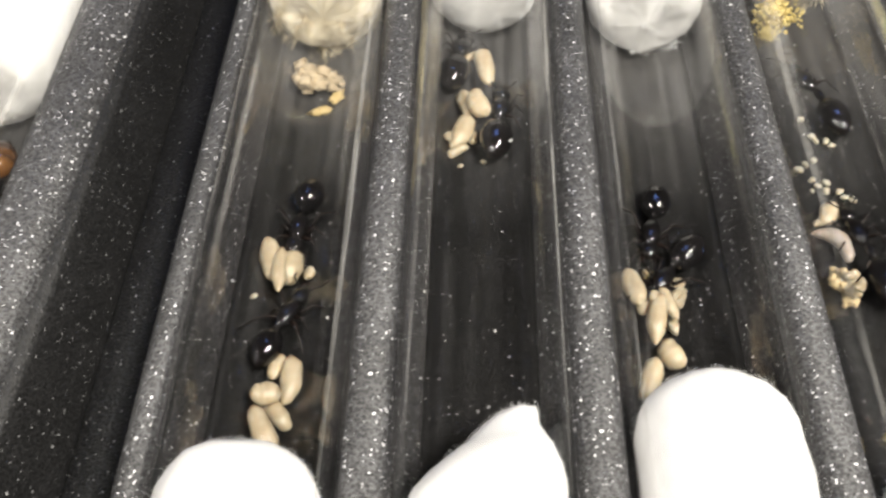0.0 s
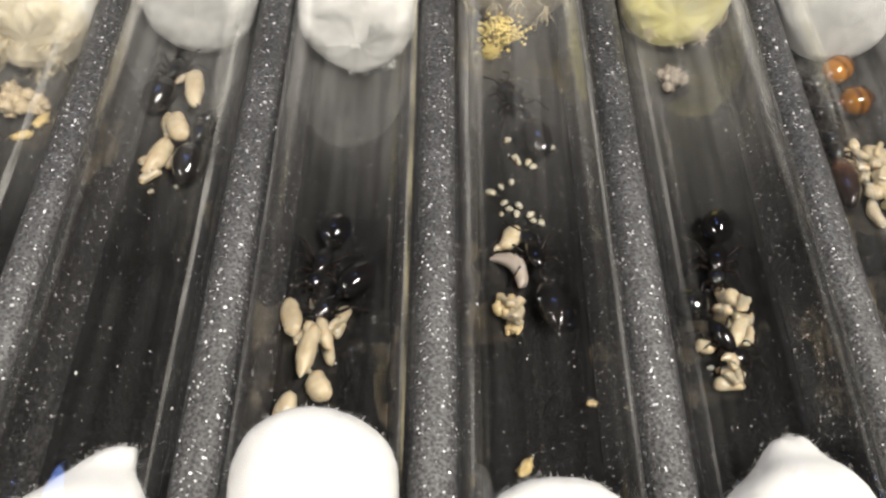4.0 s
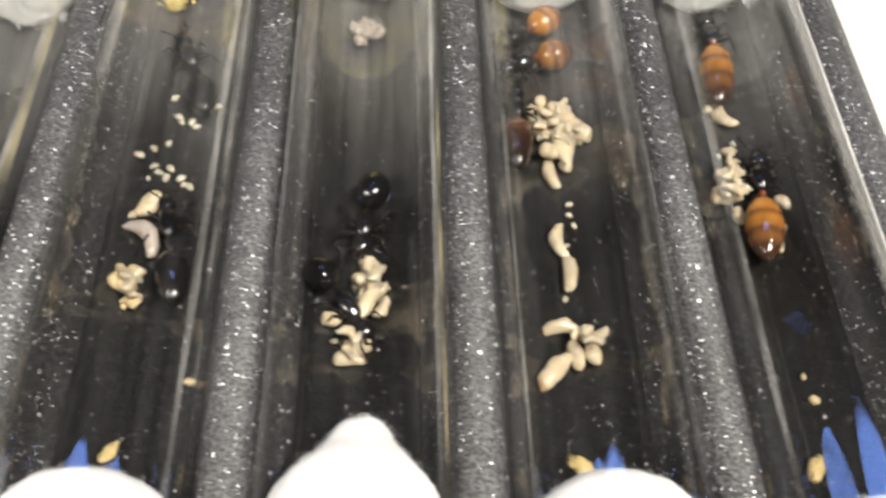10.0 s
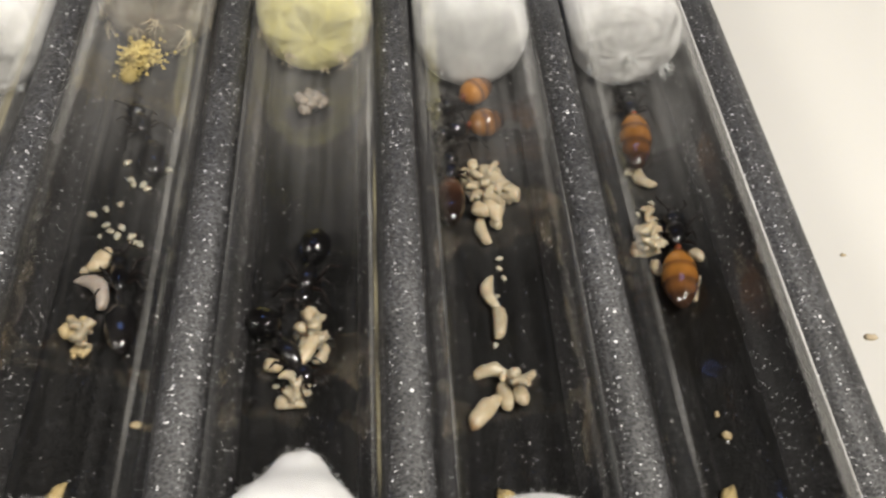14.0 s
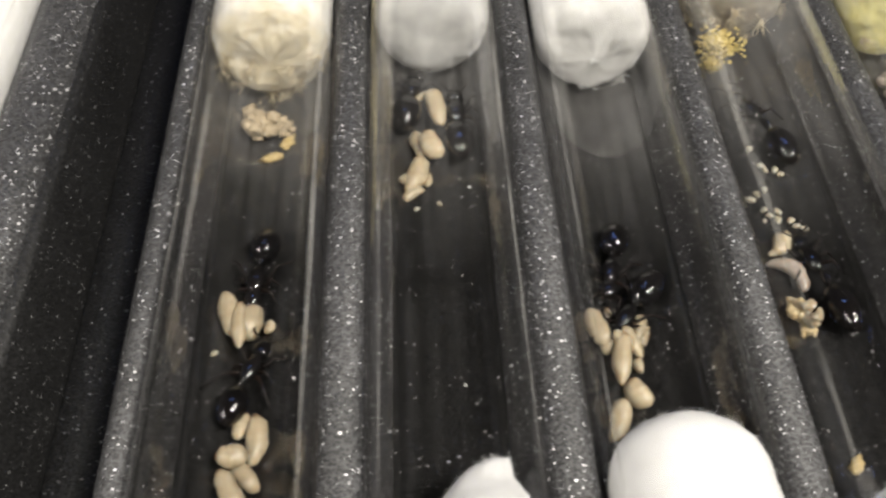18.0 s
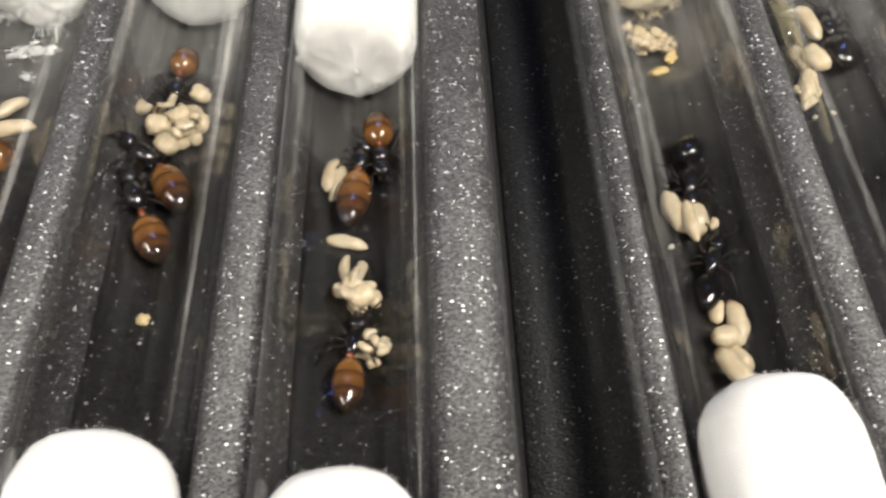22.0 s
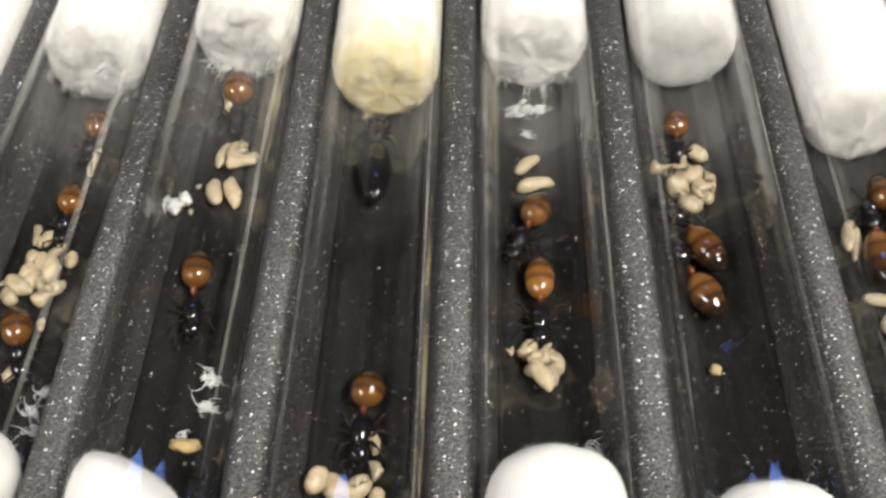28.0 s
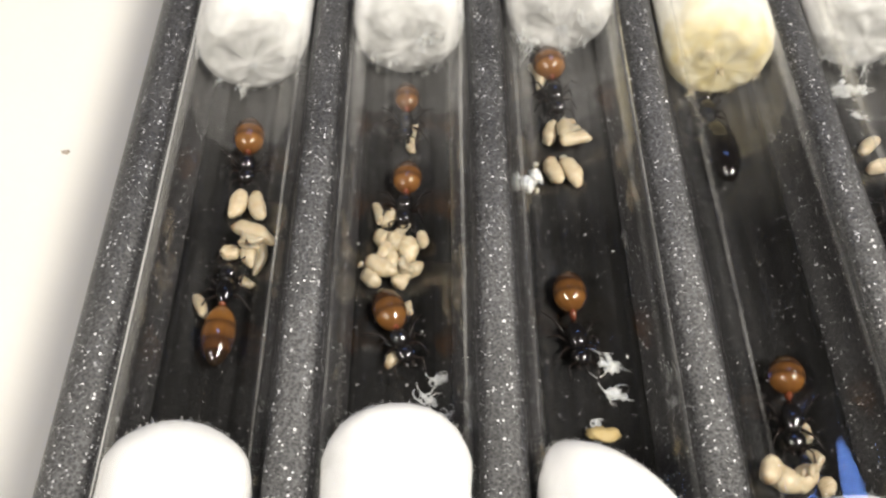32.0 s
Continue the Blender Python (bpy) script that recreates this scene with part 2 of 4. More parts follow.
BLACK_G = shell("black_gaster", (0.0, JET), (1.0, (0.006, 0.005, 0.005)), rough=0.07)
BLACK_B = shell("black_cuticle", (0.0, JET), (1.0, (0.007, 0.006, 0.006)), rough=0.13)
DUSK_G = shell("dark_brown_gaster", (0.0, (0.075, 0.032, 0.014)), (0.3, (0.060, 0.024, 0.011)), (0.5, (0.020, 0.010, 0.007)), (1.0, (0.008, 0.006, 0.005)), rough=0.1)
AMBER_G = shell("amber_banded_gaster", (0.0, (0.090, 0.037, 0.011)), (0.24, (0.155, 0.068, 0.017)), (0.335, (0.110, 0.048, 0.013)), (0.37, (0.046, 0.020, 0.008)), (0.48, (0.100, 0.044, 0.013)),
                (0.59, (0.070, 0.030, 0.010)), (0.63, (0.028, 0.013, 0.007)), (0.75, (0.046, 0.020, 0.008)), (0.82, (0.018, 0.010, 0.006)), (1.0, (0.012, 0.008, 0.005)), rough=0.08)
GOLDEN_G = shell("orange_banded_gaster", (0.0, (0.17, 0.066, 0.014)), (0.26, (0.26, 0.112, 0.020)), (0.335, (0.19, 0.080, 0.017)), (0.37, (0.09, 0.036, 0.011)), (0.48, (0.20, 0.085, 0.017)),
                 (0.59, (0.14, 0.058, 0.014)), (0.63, (0.055, 0.024, 0.010)), (0.74, (0.10, 0.042, 0.013)), (0.84, (0.035, 0.016, 0.008)), (1.0, (0.020, 0.011, 0.007)), rough=0.09)
RUST = shell("rusty_petiole", (0.0, (0.10, 0.026, 0.012)), (1.0, (0.17, 0.045, 0.016)), rough=0.25)
LIMB = shell("dark_leg", (0.0, (0.006, 0.005, 0.005)), (1.0, (0.013, 0.008, 0.006)), rough=0.42)
PUPA = soft("cream_cocoon", (0.35, 0.285, 0.185), (0.45, 0.385, 0.275), 0.42, 0.45, 7, (0.22, 0.14, 0.07))
LARVA = soft("pale_larva", (0.305, 0.258, 0.180), (0.395, 0.343, 0.250), 0.3, 0.6, 6)
EGG = soft("ivory_egg", (0.30, 0.285, 0.23), (0.40, 0.375, 0.29), 0.35, 0.4, 3)
PINKISH = soft("pinkish_grey_larva", (0.29, 0.25, 0.22), (0.36, 0.315, 0.275), 0.3, 0.5, 6)
STRAW = soft("straw_flake", (0.36, 0.26, 0.095), (0.48, 0.37, 0.18), 0.6, 0.1, 2200)
YOLK = soft("pale_yellow_crumb", (0.40, 0.295, 0.15), (0.50, 0.40, 0.23), 0.6, 0.2, 2500)
MUD = soft("grey_brown_refuse", (0.20, 0.165, 0.13), (0.33, 0.285, 0.24), 0.8, 0.05, 2600)
TAN = soft("tan_refuse", (0.34, 0.265, 0.16), (0.46, 0.385, 0.27), 0.8, 0.05, 2600)
GOLD = soft("golden_pollen", (0.62, 0.46, 0.11), (0.74, 0.62, 0.27), 0.7, 0.1, 3000)
FLUFF = soft("white_cotton_scrap", (0.46, 0.47, 0.46), (0.66, 0.66, 0.65), 0.9, 0.2, 1500)
DAMP = soft("damp_cotton_strand", (0.34, 0.34, 0.33), (0.50, 0.50, 0.48), 0.5, 0.3, 1500)
WISP = soft("beige_cotton_strand", (0.42, 0.34, 0.21), (0.58, 0.51, 0.37), 0.7, 0.2, 1500)
LINT = soft("white_lint", (0.74, 0.74, 0.73), (0.84, 0.84, 0.83), 0.9, 0.3, 1500)
DUST = soft("pale_dust", (0.40, 0.40, 0.39), (0.60, 0.60, 0.58), 0.8, 0.0)
WATER = water()
OCHRE = streak("ochre_residue", (0.54, 0.48, 0.30), 0.45)
PALE = streak("pale_streak", (0.62, 0.61, 0.57), 0.20)
EDGE = streak("painted_edge_shine", (0.62, 0.61, 0.59), 0.24, 0.02)
BRIGHT = streak("painted_table_refraction", (0.60, 0.59, 0.58), 0.95, 0.6)


# ---- helpers of this scene ----
def mesh_of(bm, name, mat, smooth=True):
    me = bpy.data.meshes.new(name)
    for f in bm.faces:
        f.smooth = smooth
    bm.to_mesh(me)
    bm.free()
    me.materials.append(mat)
    return me


def part(name, bm, mat, parent, label="", smooth=True):
    ob = new(name, bm if isinstance(bm, bpy.types.Mesh) else mesh_of(bm, name, mat, smooth))
    ob.parent = parent
    if label:
        ob["label"] = label
    return ob


MM = 0.001
RADIUS, WALL, AXIS = 0.008, 0.0003, 0.019
INNER = RADIUS - WALL
MOUTH, END = 0.019, 0.177
XS = {f"A{k + 1}": -0.1627 + 0.0211 * k for k in range(7)} | {f"B{k + 1}": 0.0027 + 0.02073 * k for k in range(7)}


def floor_z(dx):
    """Height of the glass floor inside a tube, dx metres off its middle."""
    dx = max(-0.0062, min(0.0062, dx))
    return AXIS - math.sqrt(INNER * INNER - dx * dx)


def along(y):
    """A place along a tube, from millimetres read on a floor that lay 0.7 mm higher."""
    return (y + 0.0081 * (y - 3)) * MM


def lathe(bm, rings, around=24, wobble=None):
    """A skin round the y axis: rings of (y, rx, rz, x, z); first and last close to a point."""
    loops = []
    for y, rx, rz, x, z in rings:
        loop = []
        for k in range(around):
            a = 2 * math.pi * k / around
            w = wobble(y, a) if wobble else 0.0
            loop.append(bm.verts.new((x + (rx + w) * math.cos(a), y, z + (rz + w) * math.sin(a))))
        loops.append(loop)
    for one, two in zip(loops, loops[1:]):
        for k in range(around):
            bm.faces.new((one[k - 1], one[k], two[k], two[k - 1]))
    bm.faces.new(loops[0])
    bm.faces.new(loops[-1][::-1])
    bmesh.ops.recalc_face_normals(bm, faces=bm.faces)


def pipe(bm, points, radii, around=6, tidy=True):
    """A bent limb through points, with a radius at each."""
    loops = []
    for i, p in enumerate(points):
        ahead = (points[min(i + 1, len(points) - 1)] - points[max(i - 1, 0)]).normalized()
        side = ahead.cross(Vector((0, 0, 1)) if abs(ahead.z) < 0.9 else Vector((1, 0, 0))).normalized()
        up = side.cross(ahead)
        loops.append([bm.verts.new(p + radii[i] * (side * math.cos(2 * math.pi * k / around) + up * math.sin(2 * math.pi * k / around))) for k in range(around)])
    for one, two in zip(loops, loops[1:]):
        for k in range(around):
            bm.faces.new((one[k - 1], one[k], two[k], two[k - 1]))
    bm.faces.new(loops[0])
    bm.faces.new(loops[-1][::-1])
    if tidy:
        bmesh.ops.recalc_face_normals(bm, faces=bm.faces)


def lump(bm, centre, size, seed, rough=0.3, squash=(1, 1, 1), detail=2, fine=2.2):
    """An uneven blob."""
    made = bmesh.ops.create_icosphere(bm, subdivisions=detail, radius=1.0)["verts"]
    for v in made:
        d = v.co.normalized()
        n = noise.noise(d * fine + Vector((seed * 7.3, seed, 0))) + 0.5 * noise.noise(d * fine * 2.7 + Vector((0, seed * 3.1, seed)))
        v.co = Vector(centre) + Vector([c * s * size * (1 + rough * n) for c, s in zip(d, squash)])
    return made


# ---- room, table and racks ----
def box_mesh(name, mat, x0, x1, y0, y1, z0, z1):
    bm = bmesh.new()
    bmesh.ops.create_cube(bm, size=1)
    for v in bm.verts:
        v.co = Vector((x0 + (v.co.x + 0.5) * (x1 - x0), y0 + (v.co.y + 0.5) * (y1 - y0), z0 + (v.co.z + 0.5) * (z1 - z0)))
    return mesh_of(bm, name, mat, False)


PLASTER = paint("dim_beige_wall_paint", (0.13, 0.122, 0.11))
for name, box in (("wall_north", (-2.6, 2.6, 2.5, 2.6, -0.75, 1.75)), ("wall_south", (-2.6, 2.6, -2.6, -2.5, -0.75, 1.75)),
                  ("wall_east", (2.5, 2.6, -2.5, 2.5, -0.75, 1.75)), ("wall_west", (-2.6, -2.5, -2.5, 2.5, -0.75, 1.75)),
                  ("floor", (-2.5, 2.5, -2.5, 2.5, -0.85, -0.75)), ("ceiling", (-2.6, 2.6, -2.6, 2.6, 1.75, 1.85))):
    tagged(new(name, box_mesh(name, PLASTER, *box)), "plain beige painted " + name.split("_")[0] + " of the room", name.split("_")[0], kind="structure")

table = tagged(new("table"), "cream laminate table with a few dark specks", "table")
bm = bmesh.new()
bmesh.ops.create_cube(bm, size=1, matrix=Matrix.Translation((0, 0.1, -0.012)) @ Matrix.Diagonal((1.4, 0.9, 0.024, 1)))
bmesh.ops.bevel(bm, geom=bm.edges[:], offset=0.003, segments=2, affect="EDGES")
part("tabletop", bm, TABLE, table, smooth=False)
for x in (-0.64, 0.64):
    for y in (-0.29, 0.49):
        bm = bmesh.new()
        bmesh.ops.create_cube(bm, size=1, matrix=Matrix.Translation((x, y, -0.387)) @ Matrix.Diagonal((0.045, 0.045, 0.726, 1)))
        bmesh.ops.bevel(bm, geom=bm.edges[:], offset=0.003, segments=1, affect="EDGES")
        part("leg", bm, TABLE, table, smooth=False)


def prism(bm, profile, y0, y1, steps=1):
    loops = [[bm.verts.new((x, y0 + (y1 - y0) * s / steps, z)) for x, z in profile] for s in range(steps + 1)]
    n = len(profile)
    for one, two in zip(loops, loops[1:]):
        for i in range(n):
            bm.faces.new((one[i], one[(i + 1) % n], two[(i + 1) % n], two[i]))
    bm.faces.new(loops[0][::-1])
    bm.faces.new(loops[-1])
    bmesh.ops.recalc_face_normals(bm, faces=bm.faces)


def rack(xs, left, right, label, bare=0, shaded=0):
    """A moulded foam block: borders, ridges and half-round grooves; bare: how many corners of the left outline belong
    to an empty groove; shaded: corners of the right one before its side, whose colour holds the shade.
    """
    ob, r = tagged(new("tube_rack"), label, "rack", "racks on the table"), RADIUS + 0.0001

    def piece(name, outline, mat, label=""):
        bm = bmesh.new()
        prism(bm, [(outline[0][0], 0.0)] + outline + [(outline[-1][0], 0.0)], 0.008, 0.170, 1)
        o = part(name, bm, mat, ob, label)
        for p in o.data.polygons:
            p.use_smooth = abs(p.normal.y) < 0.5 and abs(p.normal.z) > 0.02
        return o

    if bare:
        piece("empty_groove", left[1:bare], SHADE_FOAM, "empty half groove with shade put into its colour")
    piece("border", left[max(1, bare - 1):] + [(xs[0] - r, AXIS)], FOAM)
    for i, x in enumerate(xs):
        arc = [math.pi * k / 24 for k in range(25)]
        curve = [(x - r * math.cos(a), AXIS - r * math.sin(a)) for a in arc]
        piece("groove_flank", curve[:7], FLANK, "glittery side of a groove")
        piece("groove", curve[6:19], GROOVE_SHADE, "groove floor with shade and streaky reflections in its colour")
        piece("groove_flank", curve[18:], FLANK, "glittery side of a groove")
        if i + 1 < len(xs):
            a, b = x + r, xs[i + 1] - r
            piece("ridge", [(a + (b - a) * k / 10, AXIS + 0.0019 * math.sin(math.pi * k / 10) ** 0.4) for k in range(11)], FOAM)
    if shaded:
        piece("side_wall", right[shaded - 1:-1], SHADE_FOAM, "side of the rack with shade put into its colour")
    piece("border", [(xs[-1] + r, AXIS)] + (right[:shaded] if shaded else right[:-1]), FOAM)
    return ob


a, b = XS["A1"] - RADIUS, XS["A7"] + RADIUS
rack([XS[f"A{k}"] for k in range(1, 8)],
     [(a - 0.0090, 0), (a - 0.0087, 0.0080), (a - 0.0078, 0.0130), (a - 0.0066, 0.0166), (a - 0.0052, 0.0190), (a - 0.0038, 0.0203), (a - 0.0022, 0.0207), (a - 0.0008, 0.0201)],
     [(b + 0.0006, 0.0203), (b + 0.0020, 0.0209), (b + 0.0048, 0.0208), (b + 0.0062, 0.0202), (b + 0.0072, 0.0190), (b + 0.0080, 0.0168), (b + 0.0086, 0.0138), (b + 0.0091, 0.0100), (b + 0.0095, 0.0060), (b + 0.0097, 0)],
     "black glittery foam rack with seven filled grooves", 0, 5)
a, b = XS["B1"] - RADIUS, XS["B7"] + RADIUS
rack([XS[f"B{k}"] for k in range(1, 8)],
     [(a - 0.0130, 0), (a - 0.0130, 0.0055), (a - 0.0100, 0.0057), (a - 0.0074, 0.0062), (a - 0.0056, 0.0080), (a - 0.0046, 0.0120), (a - 0.0039, 0.0160), (a - 0.0031, 0.0188), (a - 0.0021, 0.0202), (a - 0.0008, 0.0206)],
     [(b + 0.0008, 0.0201), (b + 0.0022, 0.0207), (b + 0.0040, 0.0203), (b + 0.0056, 0.0190), (b + 0.0072, 0.0166), (b + 0.0086, 0.0130), (b + 0.0096, 0.0080), (b + 0.0100, 0)],
     "black glittery foam rack with seven tubes and an empty half groove", 8)


# ---- tubes and cotton ----
def tube_mesh():
    bm = bmesh.new()
    n = 64
    outer = [(MOUTH + 0.0003, RADIUS)]
    inner = [(MOUTH + 0.0003, INNER)]
    for k in range(0, 9):
        a = math.pi / 2 * k / 8
        outer.append((END - RADIUS + RADIUS * math.sin(a), max(RADIUS * math.cos(a), 0.00002)))
        inner.append((END - RADIUS + INNER * math.sin(a), max(INNER * math.cos(a), 0.00002)))
    for ring, r in ((outer, RADIUS), (inner, INNER)):
        ring[1:1] = [(MOUTH + d, r) for d in (0.001, 0.004, 0.038)]
    profile = outer[::-1] + [(MOUTH, (RADIUS + INNER) / 2)] + inner
    loops = [[bm.verts.new((r * math.cos(2 * math.pi * k / n), y, r * math.sin(2 * math.pi * k / n))) for k in range(n)] for y, r in profile]
    for one, two in zip(loops, loops[1:]):
        for k in range(n):
            bm.faces.new((one[k - 1], one[k], two[k], two[k - 1]))
    bm.faces.new(loops[0])
    bm.faces.new(loops[-1][::-1])
    bmesh.ops.recalc_face_normals(bm, faces=bm.faces)
    return mesh_of(bm, "glass_tube", GLASS)


TUBE = tube_mesh()


def rim_mesh():
    bm, n = bmesh.new(), 64
    loops = []
    for k in range(n):
        a = 2 * math.pi * k / n
        loops.append([bm.verts.new(((0.0078 + 0.0006 * math.cos(b)) * math.cos(a), MOUTH - 0.0002 + 0.0006 * math.sin(b), (0.0078 + 0.0006 * math.cos(b)) * math.sin(a))) for b in (2 * math.pi * j / 8 for j in range(8))])
    for k in range(n):
        for j in range(8):
            bm.faces.new((loops[k - 1][j - 1], loops[k][j - 1], loops[k][j], loops[k - 1][j]))
    bmesh.ops.recalc_face_normals(bm, faces=bm.faces)
    return mesh_of(bm, "rim", GLASS)


RIM = rim_mesh()


def streak_on(tube, mat, a0, a1, y0, y1, label):
    """A thin streak on the outside of the glass, between two angles round it."""
    bm, r, rows = bmesh.new(), RADIUS + 0.00004, []
    for k in range(25):
        y = y0 + (y1 - y0) * k / 24
        w = math.sin(math.pi * (k + 0.4) / 24.8) ** 0.5 * (1 + 0.3 * noise.noise(Vector((y * 300, a0, 0))))
        mid, half = radians(a0 + a1) / 2, radians(a1 - a0) / 2 * w
        rows.append([bm.verts.new((r * math.cos(mid + half * j / 3), y, r * math.sin(mid + half * j / 3))) for j in range(-3, 4)])
    for one, two in zip(rows, rows[1:]):
        for j in range(6):
            bm.faces.new((one[j], one[j + 1], two[j + 1], two[j]))
    part("dried_streak", bm, mat, tube, label)


TUBES = {}
for key, x in XS.items():
    ob = tagged(new("glass_tube"), "clear glass test tube lying in a foam groove", "test tube", "test tubes in the racks")
    ob.location = (x, 0, AXIS)
    part("glass_wall", TUBE, GLASS, ob)
    part("rim", RIM, GLASS, ob)
    TUBES[key] = ob
for key, a0, a1, y0, y1 in (("B3", 16, 24, 0.040, 0.120), ("B5", 16, 25, 0.035, 0.085), ("A3", 18, 30, 0.080, 0.118), ("A4", 15, 24, 0.035, 0.075), ("B2", 150, 168, 0.070, 0.125)):
    streak_on(TUBES[key], OCHRE, a0, a1, y0, y1, "dried ochre streak on the glass")
for key, a0, a1, y0, y1 in (("A5", 140, 160, 0.085, 0.120), ("B4", 15, 23, 0.050, 0.120), ("B4", 148, 166, 0.080, 0.120), ("B5", 20, 40, 0.085, 0.120), ("A6", 18, 40, 0.080, 0.120),
                            ("B1", 145, 165, 0.050, 0.110), ("B2", 20, 40, 0.085, 0.125), ("A2", 22, 36, 0.090, 0.120), ("B6", 150, 165, 0.085, 0.120)):
    streak_on(TUBES[key], PALE, a0, a1, y0, y1, "pale streak on the glass")

# a pale line along both flanks of each tube paints the shine of glass edges
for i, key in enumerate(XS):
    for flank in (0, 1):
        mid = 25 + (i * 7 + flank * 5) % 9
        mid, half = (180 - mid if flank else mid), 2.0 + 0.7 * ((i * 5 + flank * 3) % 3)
        streak_on(TUBES[key], EDGE, mid - half, mid + half, 0.029 + 0.004 * (i % 3), 0.128, "pale painted shine along the edge of the glass")
# painted bright lines for the white table refracted in the outermost flanks
streak_on(TUBES["B7"], BRIGHT, 34, 43, 0.028, 0.130, "painted bright line of the table refracted in the glass")
streak_on(TUBES["A1"], BRIGHT, 138, 143, 0.028, 0.130, "painted bright line of the table refracted in the glass")


def fuzz(bm, spots, rng, count, reach):
    """Loose fibres that stand off a cotton surface."""
    for _ in range(count):
        p, n = rng.choice(spots)
        side = Vector((rng.uniform(-1, 1), rng.uniform(-1, 1), rng.uniform(-1, 1)))
        d = (n + side * 0.9).normalized()
        step, pts = reach * rng.uniform(0.3, 1.0) / 3, [p - n * 0.0001]
        for _ in range(3):
            d = (d + Vector((rng.uniform(-1, 1), rng.uniform(-1, 1), rng.uniform(-1, 1))) * 0.45).normalized()
            pts.append(pts[-1] + d * step)
        pipe(bm, pts, [0.000013] * 4, 3, False)
    bmesh.ops.recalc_face_normals(bm, faces=bm.faces)


def stopper(key, tip, mat, label, seed, tilt=(0, 0), slant=0.0, point=0.0):
    """Dry cotton plug in the mouth; its domed end reaches in to y = tip, and it bulges out of the mouth."""
    rng, r = random.Random(seed), INNER - 0.0003
    rings, tip = [], tip * MM
    out = MOUTH - 0.006
    for y, k in ((out, 0.35), (out + 0.0006, 0.75), (out + 0.002, 1.03), (MOUTH - 0.0015, 1.06), (MOUTH - 0.0003, 0.97)):
        rings.append((y, r * k, r * k, 0, 0))
    start, dome = MOUTH + 0.001, 0.0062 + 0.0045 * point
    for k in range(8):
        y = start + (tip - dome - start) * k / 7
        rings.append((y, r, r, 0, 0))
    shoulder = (1.0, 1.0, 0.99, 0.97, 0.94, 0.89, 0.82, 0.73, 0.63, 0.53, 0.45, 0.39, 0.34, 0.27, 0.07)
    for k in range(1, 15):
        a, u = math.pi / 2 * k / 14, k / 14
        lean = math.sin(a) ** 2
        if point:
            s, y, lean = shoulder[k], tip - dome + dome * u ** 0.9, u * u
        else:
            s, y = max(math.cos(a) ** 0.62, 0.03), tip - dome + dome * math.sin(a)
        rings.append((y, r * s, r * s, tilt[0] * MM * lean, tilt[1] * MM * lean))
    bm = bmesh.new()
    lathe(bm, rings, 44, lambda y, a: (noise.noise(Vector((math.cos(a) * 1.3, y * 260, math.sin(a) * 1.3 + seed * 9))) - 0.25) * 0.0004 * (y > MOUTH)
          + noise.noise(Vector((math.cos(a) * 6, y * 900, math.sin(a) * 6 + seed))) * 0.00018)
    for v in bm.verts:
        v.co.y += slant * v.co.x * min(1.0, max(0.0, (v.co.y - MOUTH - 0.003) / (tip - MOUTH - 0.006)))
    bm.normal_update()
    spots = [(v.co.copy(), v.normal.copy()) for v in bm.verts if v.co.y > tip - 0.006]
    ob = tagged(new("cotton_stopper"), label, "cotton plug", "cotton stoppers in the tube mouths")
    ob.location = (XS[key], 0, AXIS)
    part("cotton_body", bm, mat, ob)
    bm = bmesh.new()
    fuzz(bm, spots, rng, 700, 0.0007)
    part("loose_fibres", bm, LINT, ob)
    return ob


